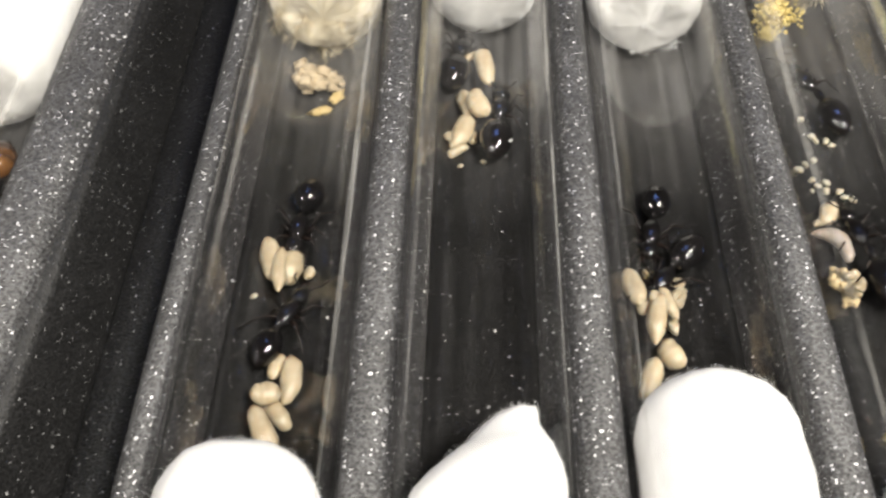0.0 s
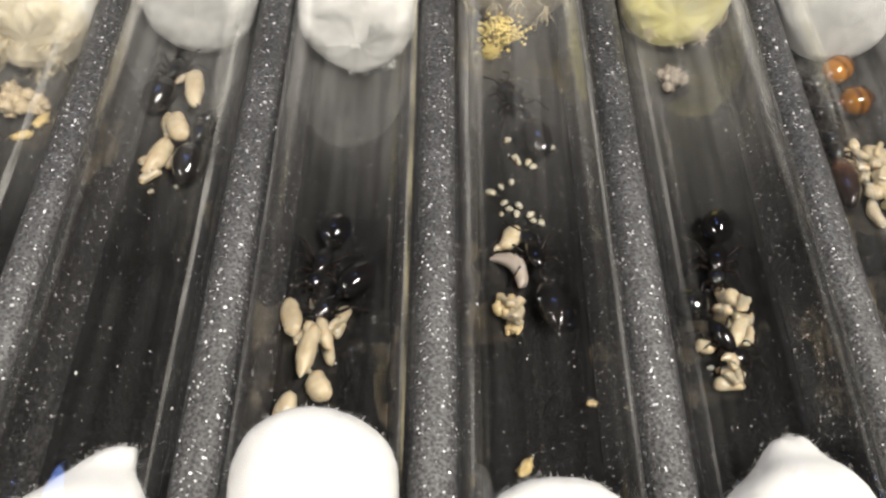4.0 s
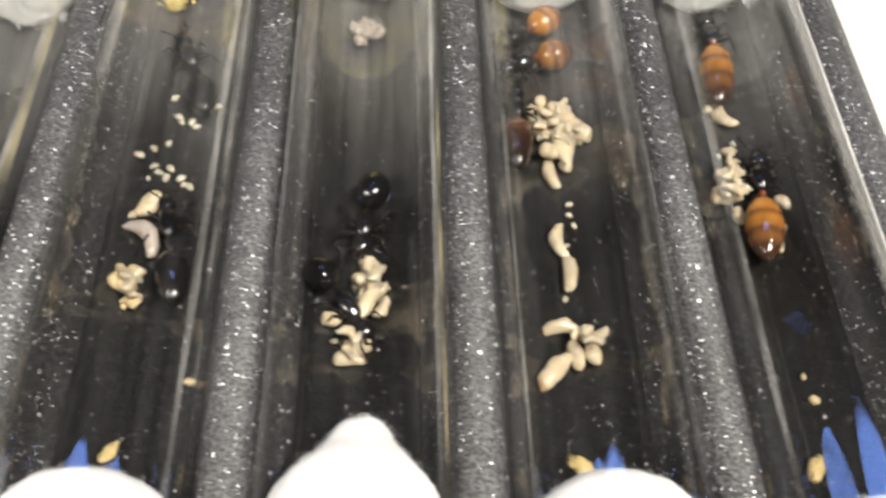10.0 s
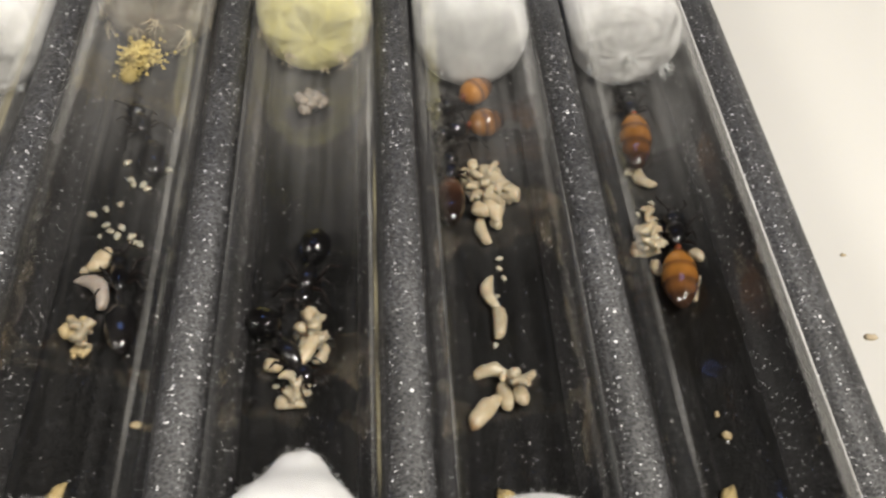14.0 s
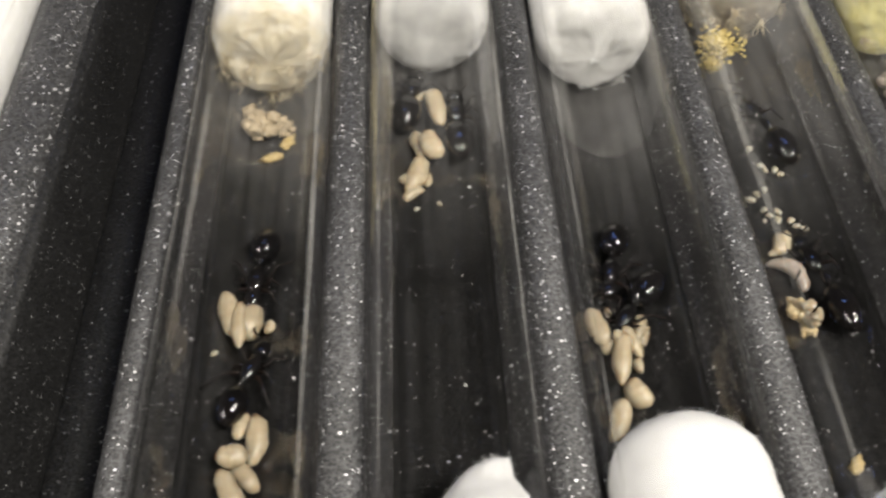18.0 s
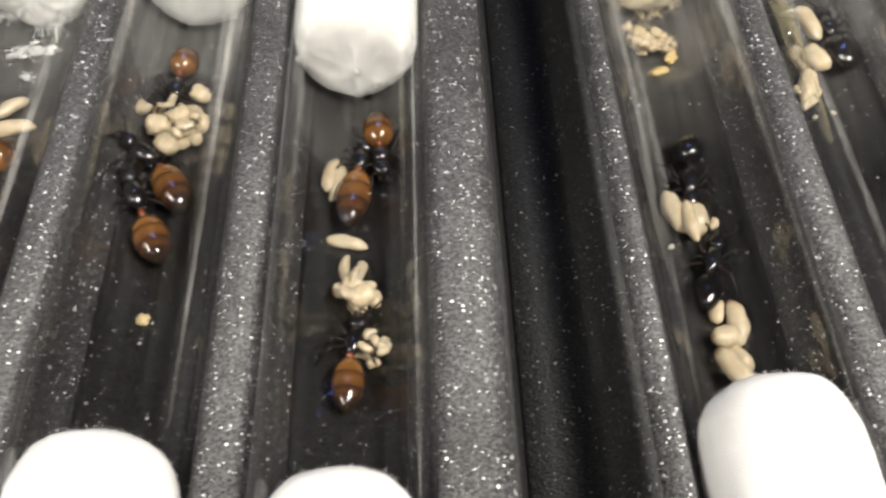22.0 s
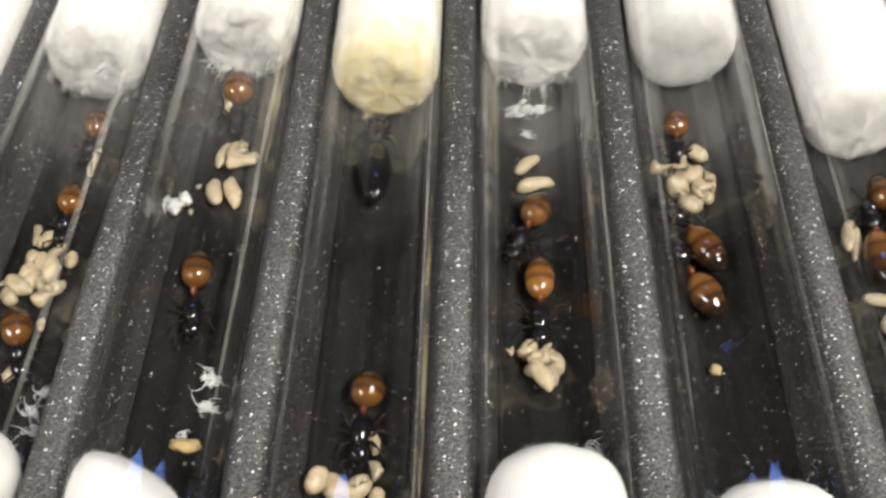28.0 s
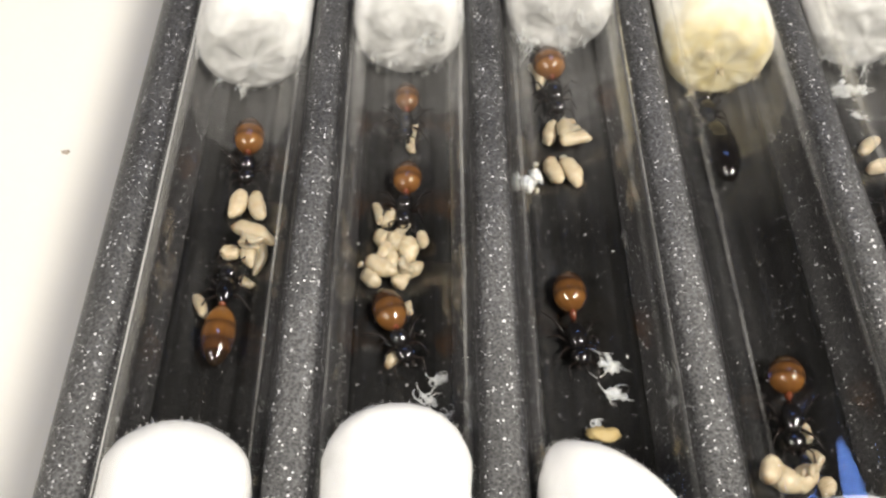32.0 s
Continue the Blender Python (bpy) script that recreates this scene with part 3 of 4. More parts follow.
def wick(key, front, mat, label, seed, ragged=1.0, slope=0.0, strand=None, drip=0.0):
    """Cotton that holds back the water; its ragged soaked front stands at y = front."""
    rng, r, front = random.Random(seed), INNER - 0.00005, front * MM
    rings = []
    for k in range(30):
        a = math.pi / 2 * k / 29
        s = max(math.sin(a) ** 0.36, 0.02)
        rings.append((0.0046 * (1 - math.cos(a)), r * s, r * s, 0, -0.0014 * (1 - s)))
    for k in range(1, 10):
        rings.append((0.0046 + 0.028 * k / 9, r, r, 0, 0))
    rings.append((0.0345, r * 0.6, r * 0.6, 0, 0))
    bm = bmesh.new()
    lathe(bm, rings, 84)
    for v in bm.verts:
        f = max(0.0, 1 - v.co.y / 0.009)
        p = v.co * 420 + Vector((seed * 5, 0, seed))
        push = noise.noise(p * 0.55) * 0.8 + noise.noise(p * 1.5) * 0.3 + noise.noise(p * 4.0) * 0.22 + noise.noise(p * 9.0) * 0.12
        v.co.y += push * 0.0007 * ragged * f + slope * MM * (v.co.x / r) * f
        v.co.y -= drip * MM * math.exp(-((v.co.x / 0.0007) ** 2)) * f * (v.co.z < 0.002)
        shrink = 1 - 0.04 * f * (noise.noise(p * 1.3) + 0.5)
        v.co.x *= shrink
        v.co.z *= shrink
    bm.normal_update()
    spots = [(v.co.copy(), v.normal.copy()) for v in bm.verts if v.co.y < 0.0045]
    low = [q for q in spots if q[0].z < 0.002]
    ob = tagged(new("cotton_wick"), label, "cotton plug", "soaked cotton plugs")
    ob.location = (XS[key], front, AXIS)
    part("cotton_body", bm, mat, ob)
    bm = bmesh.new()
    fuzz(bm, spots, rng, int(420 * ragged), 0.0013)
    part("loose_fibres", bm, strand or DAMP, ob)
    for k in range(int(11 * ragged)):
        p, n = rng.choice(low)
        heading = Vector((rng.uniform(-0.7, 0.7), -1, rng.uniform(-0.7, 0.0)))
        bm, reach = bmesh.new(), rng.uniform(0.0006, 0.0022) * min(1.3, ragged)
        for _ in range(14):
            d, pts = (heading + Vector((rng.uniform(-1, 1), rng.uniform(-1, 1), rng.uniform(-1, 1))) * 0.55).normalized(), [p + Vector((rng.uniform(-1, 1), 0.5, rng.uniform(-1, 1))) * 0.0005]
            for _ in range(4):
                d = (d + Vector((rng.uniform(-1, 1), rng.uniform(-1, 1), rng.uniform(-1, 1))) * 0.5).normalized()
                q = pts[-1] + d * reach * rng.uniform(0.2, 0.4)
                flat = math.hypot(q.x, q.z)
                if flat > INNER - 0.0003:
                    q.x, q.z = q.x * (INNER - 0.0003) / flat, q.z * (INNER - 0.0003) / flat
                pts.append(q)
            w = rng.uniform(0.00002, 0.00008)
            pipe(bm, pts, [w * 1.5, w * 1.3, w, w * 0.8, w * 0.3], 4)
        part("torn_strand", bm, strand or (FLUFF if k % 2 else DAMP), ob)
    return ob


# ---- brood, crumbs and ants ----
def on_floor(ob, key, dx, y, up):
    ob.location = (XS[key] + dx * MM, along(y), floor_z(dx * MM) + up)
    return ob


def capsule(name, mat, length, width, bend=0.0, rings=14, lobes=0.0, blunt=0.75):
    bm, rows = bmesh.new(), []
    for k in range(rings + 1):
        u = 2 * k / rings - 1
        r = max((1 - abs(u) ** 2.6) ** blunt, 0.04) * (1 - 0.10 * u) * (1 + lobes * math.sin(k * math.pi))
        r *= 1 + lobes * (0.5 if k % 2 else -0.5)
        rows.append((u * length / 2, r * width / 2, r * width / 2 * 0.92, bend * length * (u * u - 0.4), 0))
    lathe(bm, rows, 16)
    for v in bm.verts:
        q = Vector((v.co.x * 3, v.co.y * 3.4, v.co.z * 3)) + Vector((bend * 90, length, rings))
        v.co *= 1 + 0.19 * noise.noise(q) + 0.09 * noise.noise(q * 2.6)
    return mesh_of(bm, name, mat)


PUPAE = [capsule("cocoon", PUPA, 1, 0.46, b, 18, 0.02, 0.62) for b in (0.0, 0.06, -0.08, 0.1, 0.02, -0.04)]
LARVAE = [capsule("larva", LARVA, 1, 0.42, b, 20, 0.05, 0.46) for b in (0.10, 0.2, -0.14, 0.02, -0.24)]
CURLED = [capsule("larva", PINKISH, 1, 0.42, b, 24, 0.05, 0.38) for b in (0.34,)]
COUNT = {"n": 0}


def lay(name, meshes, label, category, group, key, dx, y, length, width, angle, layer, ratio):
    COUNT["n"] += 1
    k = COUNT["n"]
    ob = tagged(new(name, meshes[k % len(meshes)]), label, category, group)
    s, w = length * MM, width * MM / ratio
    ob.scale = (w, s, w * 0.9)
    ob.rotation_euler = (radians((k * 37) % 11 - 5), radians((k * 53) % 40), radians(angle - 90))
    on_floor(ob, key, dx, y, width * MM * 0.42 + layer * 0.0013)
    return ob


def pupa(key, dx, y, length, width, angle, layer=0):
    return lay("ant_cocoon", PUPAE, "cream-coloured ant cocoon lying on the glass", "ant cocoon", "ant brood", key, dx, y, max(length, width * 1.3) * 1.16, width * 1.1, angle, layer, 0.46)


def larva(key, dx, y, length, width, angle, layer=0):
    return lay("ant_larva", LARVAE, "pale translucent ant larva lying on the glass", "ant larva", "ant brood", key, dx, y, max(length, width) * 1.2, width * 1.1, angle, layer, 0.42)


def curled(key, dx, y, length, width, angle):
    return lay("ant_larva", CURLED, "large curled pinkish-grey ant larva", "ant larva", "ant brood", key, dx, y, length, width, angle, 0, 0.42)


def cluster(key, dx, y, wide, tall, count, seed):
    """Small larvae heaped round a place."""
    rng = random.Random(seed)
    for k in range(count * 3 // 2):
        a, d = rng.uniform(0, 6.28), math.sqrt(rng.random())
        larva(key, dx + wide / 2 * d * math.cos(a), y + tall / 2 * d * math.sin(a), rng.uniform(1.0, 2.0), rng.uniform(0.7, 1.15), rng.uniform(0, 180), rng.choice((0, 1, 1, 1.5, 2)))


def egg(key, dx, y, size):
    COUNT["n"] += 1
    ob = tagged(new("ant_egg", EGG_MESH), "tiny ivory ant egg on the glass", "ant egg", "ant eggs")
    ob.scale = (size * 0.38 * MM, size * 0.60 * MM, size * 0.32 * MM)
    ob.rotation_euler = (0, 0, COUNT["n"] * 2.4)
    return on_floor(ob, key, dx, y, size * 0.28 * MM)


bm = bmesh.new()
lump(bm, (0, 0, 0), 1.0, 3, 0.45, (1, 1, 1), 2, 1.6)
EGG_MESH = mesh_of(bm, "egg", EGG)


def chunk(name, mat, label, category, key, dx, y, size, squash, rough=0.45, pieces=1, spread=0.0, small=1.0, detail=3, tall=0.0, angle=0.0):
    """A crumb: one uneven lump, or several that cling together."""
    COUNT["n"] += 1
    rng, bm, s = random.Random(COUNT["n"]), bmesh.new(), size * MM / 2
    for k in range(pieces):
        d = Vector((rng.gauss(0, 0.45), rng.gauss(0, 0.45), rng.uniform(0, 1) * tall)) * s * spread if k else Vector()
        lump(bm, d, s * small * rng.uniform(0.7, 1.15), COUNT["n"] + k, rough, squash, detail, 2.4)
    ob = tagged(new(name, mesh_of(bm, name, mat)), label, category)
    ob.rotation_euler = (0, 0, radians(angle))
    return on_floor(ob, key, dx, y, s * squash[2] * (0.8 if pieces == 1 else 0.5))


def scrap(key, dx, y, size):
    ob = chunk("cotton_scrap", FLUFF, "small torn scrap of white cotton", "cotton scrap", key, dx, y, size, (0.8, 1.25, 0.3), 1.1, 4, 0.9, 0.42, angle=size * 40)
    rng, bm = random.Random(COUNT["n"] + 7), bmesh.new()
    for _ in range(9):
        d, pts = rng.uniform(0, 6.3), [Vector((rng.uniform(-0.3, 0.3), rng.uniform(-0.4, 0.4), 0.05)) * size * MM]
        turn = rng.uniform(-1.2, 1.2)
        for _ in range(6):
            d += turn
            pts.append(pts[-1] + Vector((math.cos(d), math.sin(d), rng.uniform(-0.2, 0.3))) * size * MM * 0.2)
        pipe(bm, pts, [0.00006, 0.00008, 0.00007, 0.00006, 0.00005, 0.00004, 0.00002], 4)
    part("curled_fibre", bm, FLUFF, ob)
    return ob


def crumb_white(key, dx, y, size):
    return chunk("white_crumb", FLUFF, "white crumbly flake stuck to the glass", "crumb", key, dx, y, size, (1.0, 1.3, 0.8), 0.8, 9, 0.9, 0.45)


def crumb(key, dx, y, size):
    return chunk("food_crumb", YOLK, "pale yellow food crumb on the glass", "crumb", key, dx, y, size, (1, 1, 0.6), 0.6, 3, 0.5, 0.6)


def bran(key, dx, y, size, angle=None):
    return chunk("bran_flake", STRAW, "straw-coloured bran flake on the glass", "crumb", key, dx, y, size, (1.0, 0.48, 0.28), 0.7, 3, 0.35, 0.8, 3, 0, size * 23 if angle is None else angle)


def debris(key, dx, y, size):
    """Matted crumbs with fibres that stick out all round."""
    ob = chunk("refuse_heap", TAN if key == "B1" else MUD, "matted heap of tan refuse and fibres below the cotton", "refuse", key, dx, y, size, (1, 1, 0.7), 0.9, 22, 0.8, 0.34, 2, 0.7)
    rng, bm = random.Random(COUNT["n"] + 3), bmesh.new()
    spots = [(Vector((rng.gauss(0, 0.25), rng.gauss(0, 0.25), rng.uniform(0.1, 0.35))) * size * MM, Vector((rng.uniform(-1, 1), rng.uniform(-1, 1), rng.uniform(0, 1))).normalized()) for _ in range(60)]
    fuzz(bm, spots, rng, 160, size * MM * 0.4)
    part("loose_fibres", bm, WISP if key == "B1" else DAMP, ob)
    return ob


def knob(key, dx, y, size):
    return chunk("larva_heap", YOLK, "clump of pale yellow young larvae", "ant brood", key, dx, y, size, (0.9, 1.15, 0.8), 0.5, 30, 0.75, 0.36, 2, 0.6)


def pollen(key, dx, y, size):
    return chunk("pollen_heap", GOLD, "fluffy golden heap of pollen under the cotton", "pollen", key, dx, y, size, (1, 1, 0.9), 0.6, 520, 0.85, 0.085, 1, 1.0)


BODY = {}


def body_mesh(name, mat, rows, around=20):
    key = (name, mat.name)
    if key not in BODY:
        bm = bmesh.new()
        lathe(bm, rows, around)
        BODY[key] = mesh_of(bm, name, mat)
    return BODY[key]


def gaster_rows():
    rows = []
    for k in range(25):
        u = k / 24
        r = max(math.sin(math.pi * u ** 0.92) ** 0.55, 0.05) * (1.0 - 0.05 * u)
        for seam in (0.34, 0.61, 0.80):
            r *= 1 - 0.035 * math.exp(-((u - seam) / 0.018) ** 2)
        rows.append((u - 0.5, r * 0.5, r * 0.46, 0, 0))
    return rows


def head_rows():
    shape = ((-0.5, 0.10), (-0.47, 0.30), (-0.38, 0.44), (-0.2, 0.5), (0.0, 0.49), (0.2, 0.43), (0.36, 0.33), (0.46, 0.2), (0.5, 0.06))
    return [(y, r, r * 0.72, 0, 0) for y, r in shape]


def thorax_rows():
    shape = ((-0.5, 0.06), (-0.46, 0.18), (-0.36, 0.30), (-0.2, 0.44), (0.0, 0.5), (0.16, 0.46), (0.28, 0.40), (0.36, 0.37), (0.44, 0.26), (0.5, 0.08))
    return [(y, r, r * 0.86, 0, 0.06 * math.cos(y * 3)) for y, r in shape]


def petiole_rows():
    return [(y, r, r * 1.5, 0, 0.12) for y, r in ((-0.5, 0.10), (-0.3, 0.22), (-0.1, 0.36), (0.1, 0.40), (0.3, 0.25), (0.5, 0.10))]


BLACK = (BLACK_G, BLACK_B, "glossy black queen ant with a round gaster")
DUSK = (DUSK_G, BLACK_B, "dark brown queen ant with a glossy gaster")
DARK = (BLACK_G, BLACK_B, "dark queen ant under stained cotton")
AMBER = (AMBER_G, BLACK_B, "queen ant with a banded amber-brown gaster and dark head")
GOLDEN = (GOLDEN_G, BLACK_B, "queen ant with a banded orange gaster and dark head")
ANTS = []


def ant(key, palette, head, thorax, gaster, long, wide):
    """An ant on the floor of a tube: the middles of its three body parts (mm off the tube's axis and along it)."""
    g_mat, b_mat, label = palette
    n = len(ANTS)
    rng = random.Random(100 + n)
    at = {}
    for name, p, up in (("h", head, 0.0015), ("t", thorax, 0.0018), ("g", gaster, 0.0002 + wide * MM * 0.44)):
        at[name] = Vector((p[0] * MM, along(p[1]), floor_z(p[0] * MM) + up))
    base = Vector((at["t"].x, at["t"].y, floor_z(at["t"].x)))
    ob = tagged(new("queen_ant"), label, "ant", "queen ants")
    ob.location = (XS[key] + base.x, base.y, base.z)

    def place(name, mesh, p, toward, size, label=""):
        """Lay a part at p with its +y end toward the given way."""
        o = part(name, mesh, None, ob, label)
        o.matrix_basis = Matrix.LocRotScale(p - base, toward.normalized().to_track_quat("Y", "Z"), Vector(size))
        return o

    def hang(o):
        o.matrix_parent_inverse = o.parent.matrix_basis.inverted()

    back = at["g"] - at["t"]
    flat = Vector((back.x, back.y, back.z * 0.4))
    place("gaster", body_mesh("gaster", g_mat, gaster_rows(), 28), at["g"], flat, (wide * MM, long * MM, wide * MM))
    start = at["g"] - flat.normalized() * long * MM * 0.47
    front = at["h"] - at["t"]
    width = min(0.0024, wide * MM * 0.58)
    t_long = max(0.0026, min(0.0040, (start - at["h"]).length - 0.0012))
    way = (start - at["h"]).normalized()
    mid = at["h"] + way * (0.0008 + t_long * 0.5)
    place("thorax", body_mesh("thorax", b_mat, thorax_rows()), mid, -way, (width, t_long, width))
    tail = mid + way * t_long * 0.5
    place("petiole", body_mesh("petiole", RUST if palette in (AMBER, GOLDEN) else b_mat, petiole_rows(), 12), (tail + start) / 2, way, (0.0011, max(0.0009, (start - tail).length * 1.3), 0.0011), "rusty waist" if palette in (AMBER, GOLDEN) else "")
    h_way = (front.normalized() - way * 0.6).normalized()
    skull = place("head", body_mesh("head", b_mat, head_rows()), at["h"], h_way, (width * 0.98, 0.0021, width * 0.98))
    side = way.cross(Vector((0, 0, 1))).normalized()
    for s in (-1, 1):
        for k, (reach, swing) in enumerate(((2.9, -2.0), (2.7, 0.5), (3.6, 2.6))):
            root = mid - way * t_long * (0.28 - 0.2 * k) + side * s * width * 0.36 - Vector((0, 0, width * 0.25))
            hip = root + side * s * 0.0004
            foot = root + side * s * MM * reach * rng.uniform(0.6, 0.9) + way * MM * swing * rng.uniform(0.7, 1.3)
            foot.x = max(-0.0058, min(0.0058, foot.x))
            foot.z = floor_z(foot.x) + 0.0001
            knee = hip.lerp(foot, 0.42) + Vector((0, 0, 0.0011 * rng.uniform(0.7, 1.2)))
            heel = hip.lerp(foot, 0.8) + Vector((0, 0, 0.0003))
            bm = bmesh.new()
            pipe(bm, [p - base for p in (root, hip, hip.lerp(knee, 0.5), knee, knee.lerp(heel, 0.5), heel, foot)],
                 [0.00024, 0.00022, 0.00018, 0.00012, 0.00011, 0.00008, 0.00005], 7)
            part("leg", bm, LIMB, ob)
        root = at["h"] + h_way * 0.0006 + side * s * 0.0005 + Vector((0, 0, 0.0004))
        elbow = root + h_way * 0.0009 + side * s * MM * rng.uniform(0.8, 1.3) + Vector((0, 0, 0.0004))
        end = elbow + h_way * MM * rng.uniform(1.2, 1.9) + side * s * MM * rng.uniform(-0.4, 0.5)
        end.x = max(-0.006, min(0.006, end.x))
        end.z = max(floor_z(end.x) + 0.0003, end.z - 0.0007)
        bm = bmesh.new()
        pipe(bm, [p - base for p in (root, root.lerp(elbow, 0.5), elbow, elbow.lerp(end, 0.5), end)], [0.00010, 0.00010, 0.00011, 0.00012, 0.00010], 6)
        hang(part("antenna", bm, LIMB, skull))
        bm = bmesh.new()
        jaw = at["h"] + h_way * 0.0010
        pipe(bm, [p - base for p in (jaw + side * s * 0.0005, jaw + side * s * 0.0005 + h_way * 0.0004, jaw + side * s * 0.0001 + h_way * 0.0007)], [0.0002, 0.00018, 0.00005], 6)
        hang(part("jaw", bm, LIMB, skull))
    ANTS.append((ob, key))
    return ob


# ---- what lies in the tubes (millimetres) ----
# tube 1 of the left rack
ant("A1", AMBER, (0.3, 81.5), (0.4, 84.4), (0.3, 88.3), 6.2, 4.2)
ant("A1", AMBER, (0.1, 66.5), (0.1, 63.3), (0.2, 57.3), 8.2, 4.0)
pupa("A1", -0.3, 77.6, 4.2, 2.1, -95)
pupa("A1", 2.5, 76.8, 4.2, 2.0, -71)
pupa("A1", 2.8, 71.4, 5.0, 2.0, -26, 1)
pupa("A1", -0.2, 69.9, 2.2, 1.8, -4)
pupa("A1", 2.2, 69.6, 3.8, 1.9, -76)
larva("A1", 3.6, 68.9, 4.4, 1.4, -93)
larva("A1", 2.3, 65.5, 1.9, 1.1, -40)
larva("A1", -2.7, 62.0, 3.1, 1.3, -63)

# tube 2 of the left rack
ant("A2", AMBER, (-0.3, 89.4), (-0.1, 92.4), (-0.2, 96.1), 5.4, 3.6)
ant("A2", AMBER, (-0.2, 75.1), (-0.1, 77.7), (-0.0, 81.5), 5.3, 3.9)
ant("A2", AMBER, (0.4, 55.1), (-0.2, 56.6), (-1.6, 60.8), 5.9, 4.0)
larva("A2", 0.6, 89.2, 4.2, 1.3, -94)
larva("A2", -3.5, 75.7, 3.2, 1.1, -78)
larva("A2", -5.1, 67.0, 0.4, 0.7, -4)
larva("A2", 0.6, 61.9, 1.6, 1.1, -80)
pupa("A2", -2.2, 75.2, 2.9, 1.6, -99)
pupa("A2", -2.3, 71.6, 2.0, 2.1, -32)
pupa("A2", 0.4, 69.2, 3.2, 2.3, -77, 1)
pupa("A2", 2.1, 71.8, 2.5, 1.5, -80)
pupa("A2", -2.7, 66.5, 3.5, 2.1, -29, 1)
pupa("A2", -3.9, 65.3, 2.7, 2.0, -46)
pupa("A2", -0.3, 65.9, 2.4, 1.9, 60)
pupa("A2", -2.3, 68.9, 2.6, 1.8, 71, 1)
pupa("A2", -1.0, 55.0, 2.2, 1.3, 53)
pupa("A2", -0.9, 70.6, 2.6, 1.9, -55, 1)
pupa("A2", 0.9, 67.4, 2.6, 1.9, 30)
pupa("A2", -1.6, 67.6, 2.5, 1.9, -80, 1)
larva("A2", -0.6, 73.2, 3.4, 1.2, 60)
scrap("A2", 4.2, 52.1, 1.6)
scrap("A2", 3.0, 49.7, 1.7)
scrap("A2", 4.6, 46.9, 2.0)

# tube 3 of the left rack
ant("A3", AMBER, (-0.5, 94.5), (-0.9, 97.6), (-1.3, 102.4), 6.0, 4.8)
creeper = ant("A3", AMBER, (-0.9, 54.2), (-1.4, 57.8), (-1.6, 62.8), 5.7, 4.1)
pupa("A3", -1.8, 90.0, 3.9, 1.8, -102)
pupa("A3", -0.1, 89.6, 3.4, 1.9, -82, 1)
pupa("A3", 1.2, 87.8, 4.1, 1.8, 14, 1)
pupa("A3", -1.8, 83.0, 4.0, 2.1, -73)
pupa("A3", 0.5, 83.0, 4.2, 2.1, -68)
larva("A3", 0.6, 91.2, 3.2, 1.4, -60)
larva("A3", 1.6, 89.6, 3.0, 1.4, 20)
larva("A3", -2.9, 100.7, 4.1, 1.7, -80)
egg("A3", -2.6, 88.6, 0.9)
egg("A3", -4.4, 79.3, 0.9)
egg("A3", -4.2, 83.8, 0.9)
egg("A3", -0.3, 86.3, 0.9)
scrap("A3", 2.2, 54.5, 2.5)
scrap("A3", 2.5, 50.5, 2.5)
scrap("A3", 0.3, 46.8, 1.1)
crumb_white("A3", -6.2, 78.6, 3.6)
bran("A3", 0.7, 45.8, 4.6, -6)

# tube 4 of the left rack
ant("A4", DARK, (-1.3, 96.2), (-1.3, 92.3), (-0.9, 85.5), 10.9, 4.8)
ant("A4", AMBER, (-0.1, 44.3), (-0.2, 47.4), (0.5, 52.2), 4.9, 4.2)
pupa("A4", -4.1, 40.3, 3.1, 2.1, 67, 1)
pupa("A4", -2.2, 40.2, 2.8, 2.5, -40)
pupa("A4", 0.1, 40.4, 2.7, 2.4, 45)
pupa("A4", 2.2, 39.4, 1.9, 1.6, -87)
larva("A4", 1.4, 46.0, 2.5, 1.2, -74)
larva("A4", 1.8, 42.6, 2.0, 1.3, -76)
larva("A4", -0.1, 45.0, 1.3, 0.9, -37)

# tube 5 of the left rack
ant("A5", AMBER, (-3.6, 71.5), (-2.3, 74.1), (-0.2, 78.8), 5.5, 4.1)
ant("A5", GOLDEN, (-0.4, 59.6), (-0.3, 62.8), (-0.3, 68.1), 6.6, 3.9)
larva("A5", -1.3, 88.1, 3.8, 1.7, 43)
larva("A5", -4.1, 57.6, 0.4, 0.8, 25)
pupa("A5", -0.4, 84.3, 5.1, 1.7, 15)
pupa("A5", -2.0, 58.1, 2.5, 1.9, 52)
pupa("A5", -0.5, 53.8, 3.7, 1.9, -56, 1)
pupa("A5", 1.1, 56.4, 3.2, 2.0, -65)
pupa("A5", -1.5, 55.3, 1.1, 1.3, -22)
pupa("A5", -0.6, 56.2, 2.6, 1.9, 20, 1)
pupa("A5", 0.4, 54.6, 2.5, 1.8, -40)
scrap("A5", -1.2, 99.3, 2.8)
scrap("A5", -2.9, 98.2, 2.4)
scrap("A5", 0.8, 99.0, 2.4)
scrap("A5", -1.1, 94.2, 1.3)

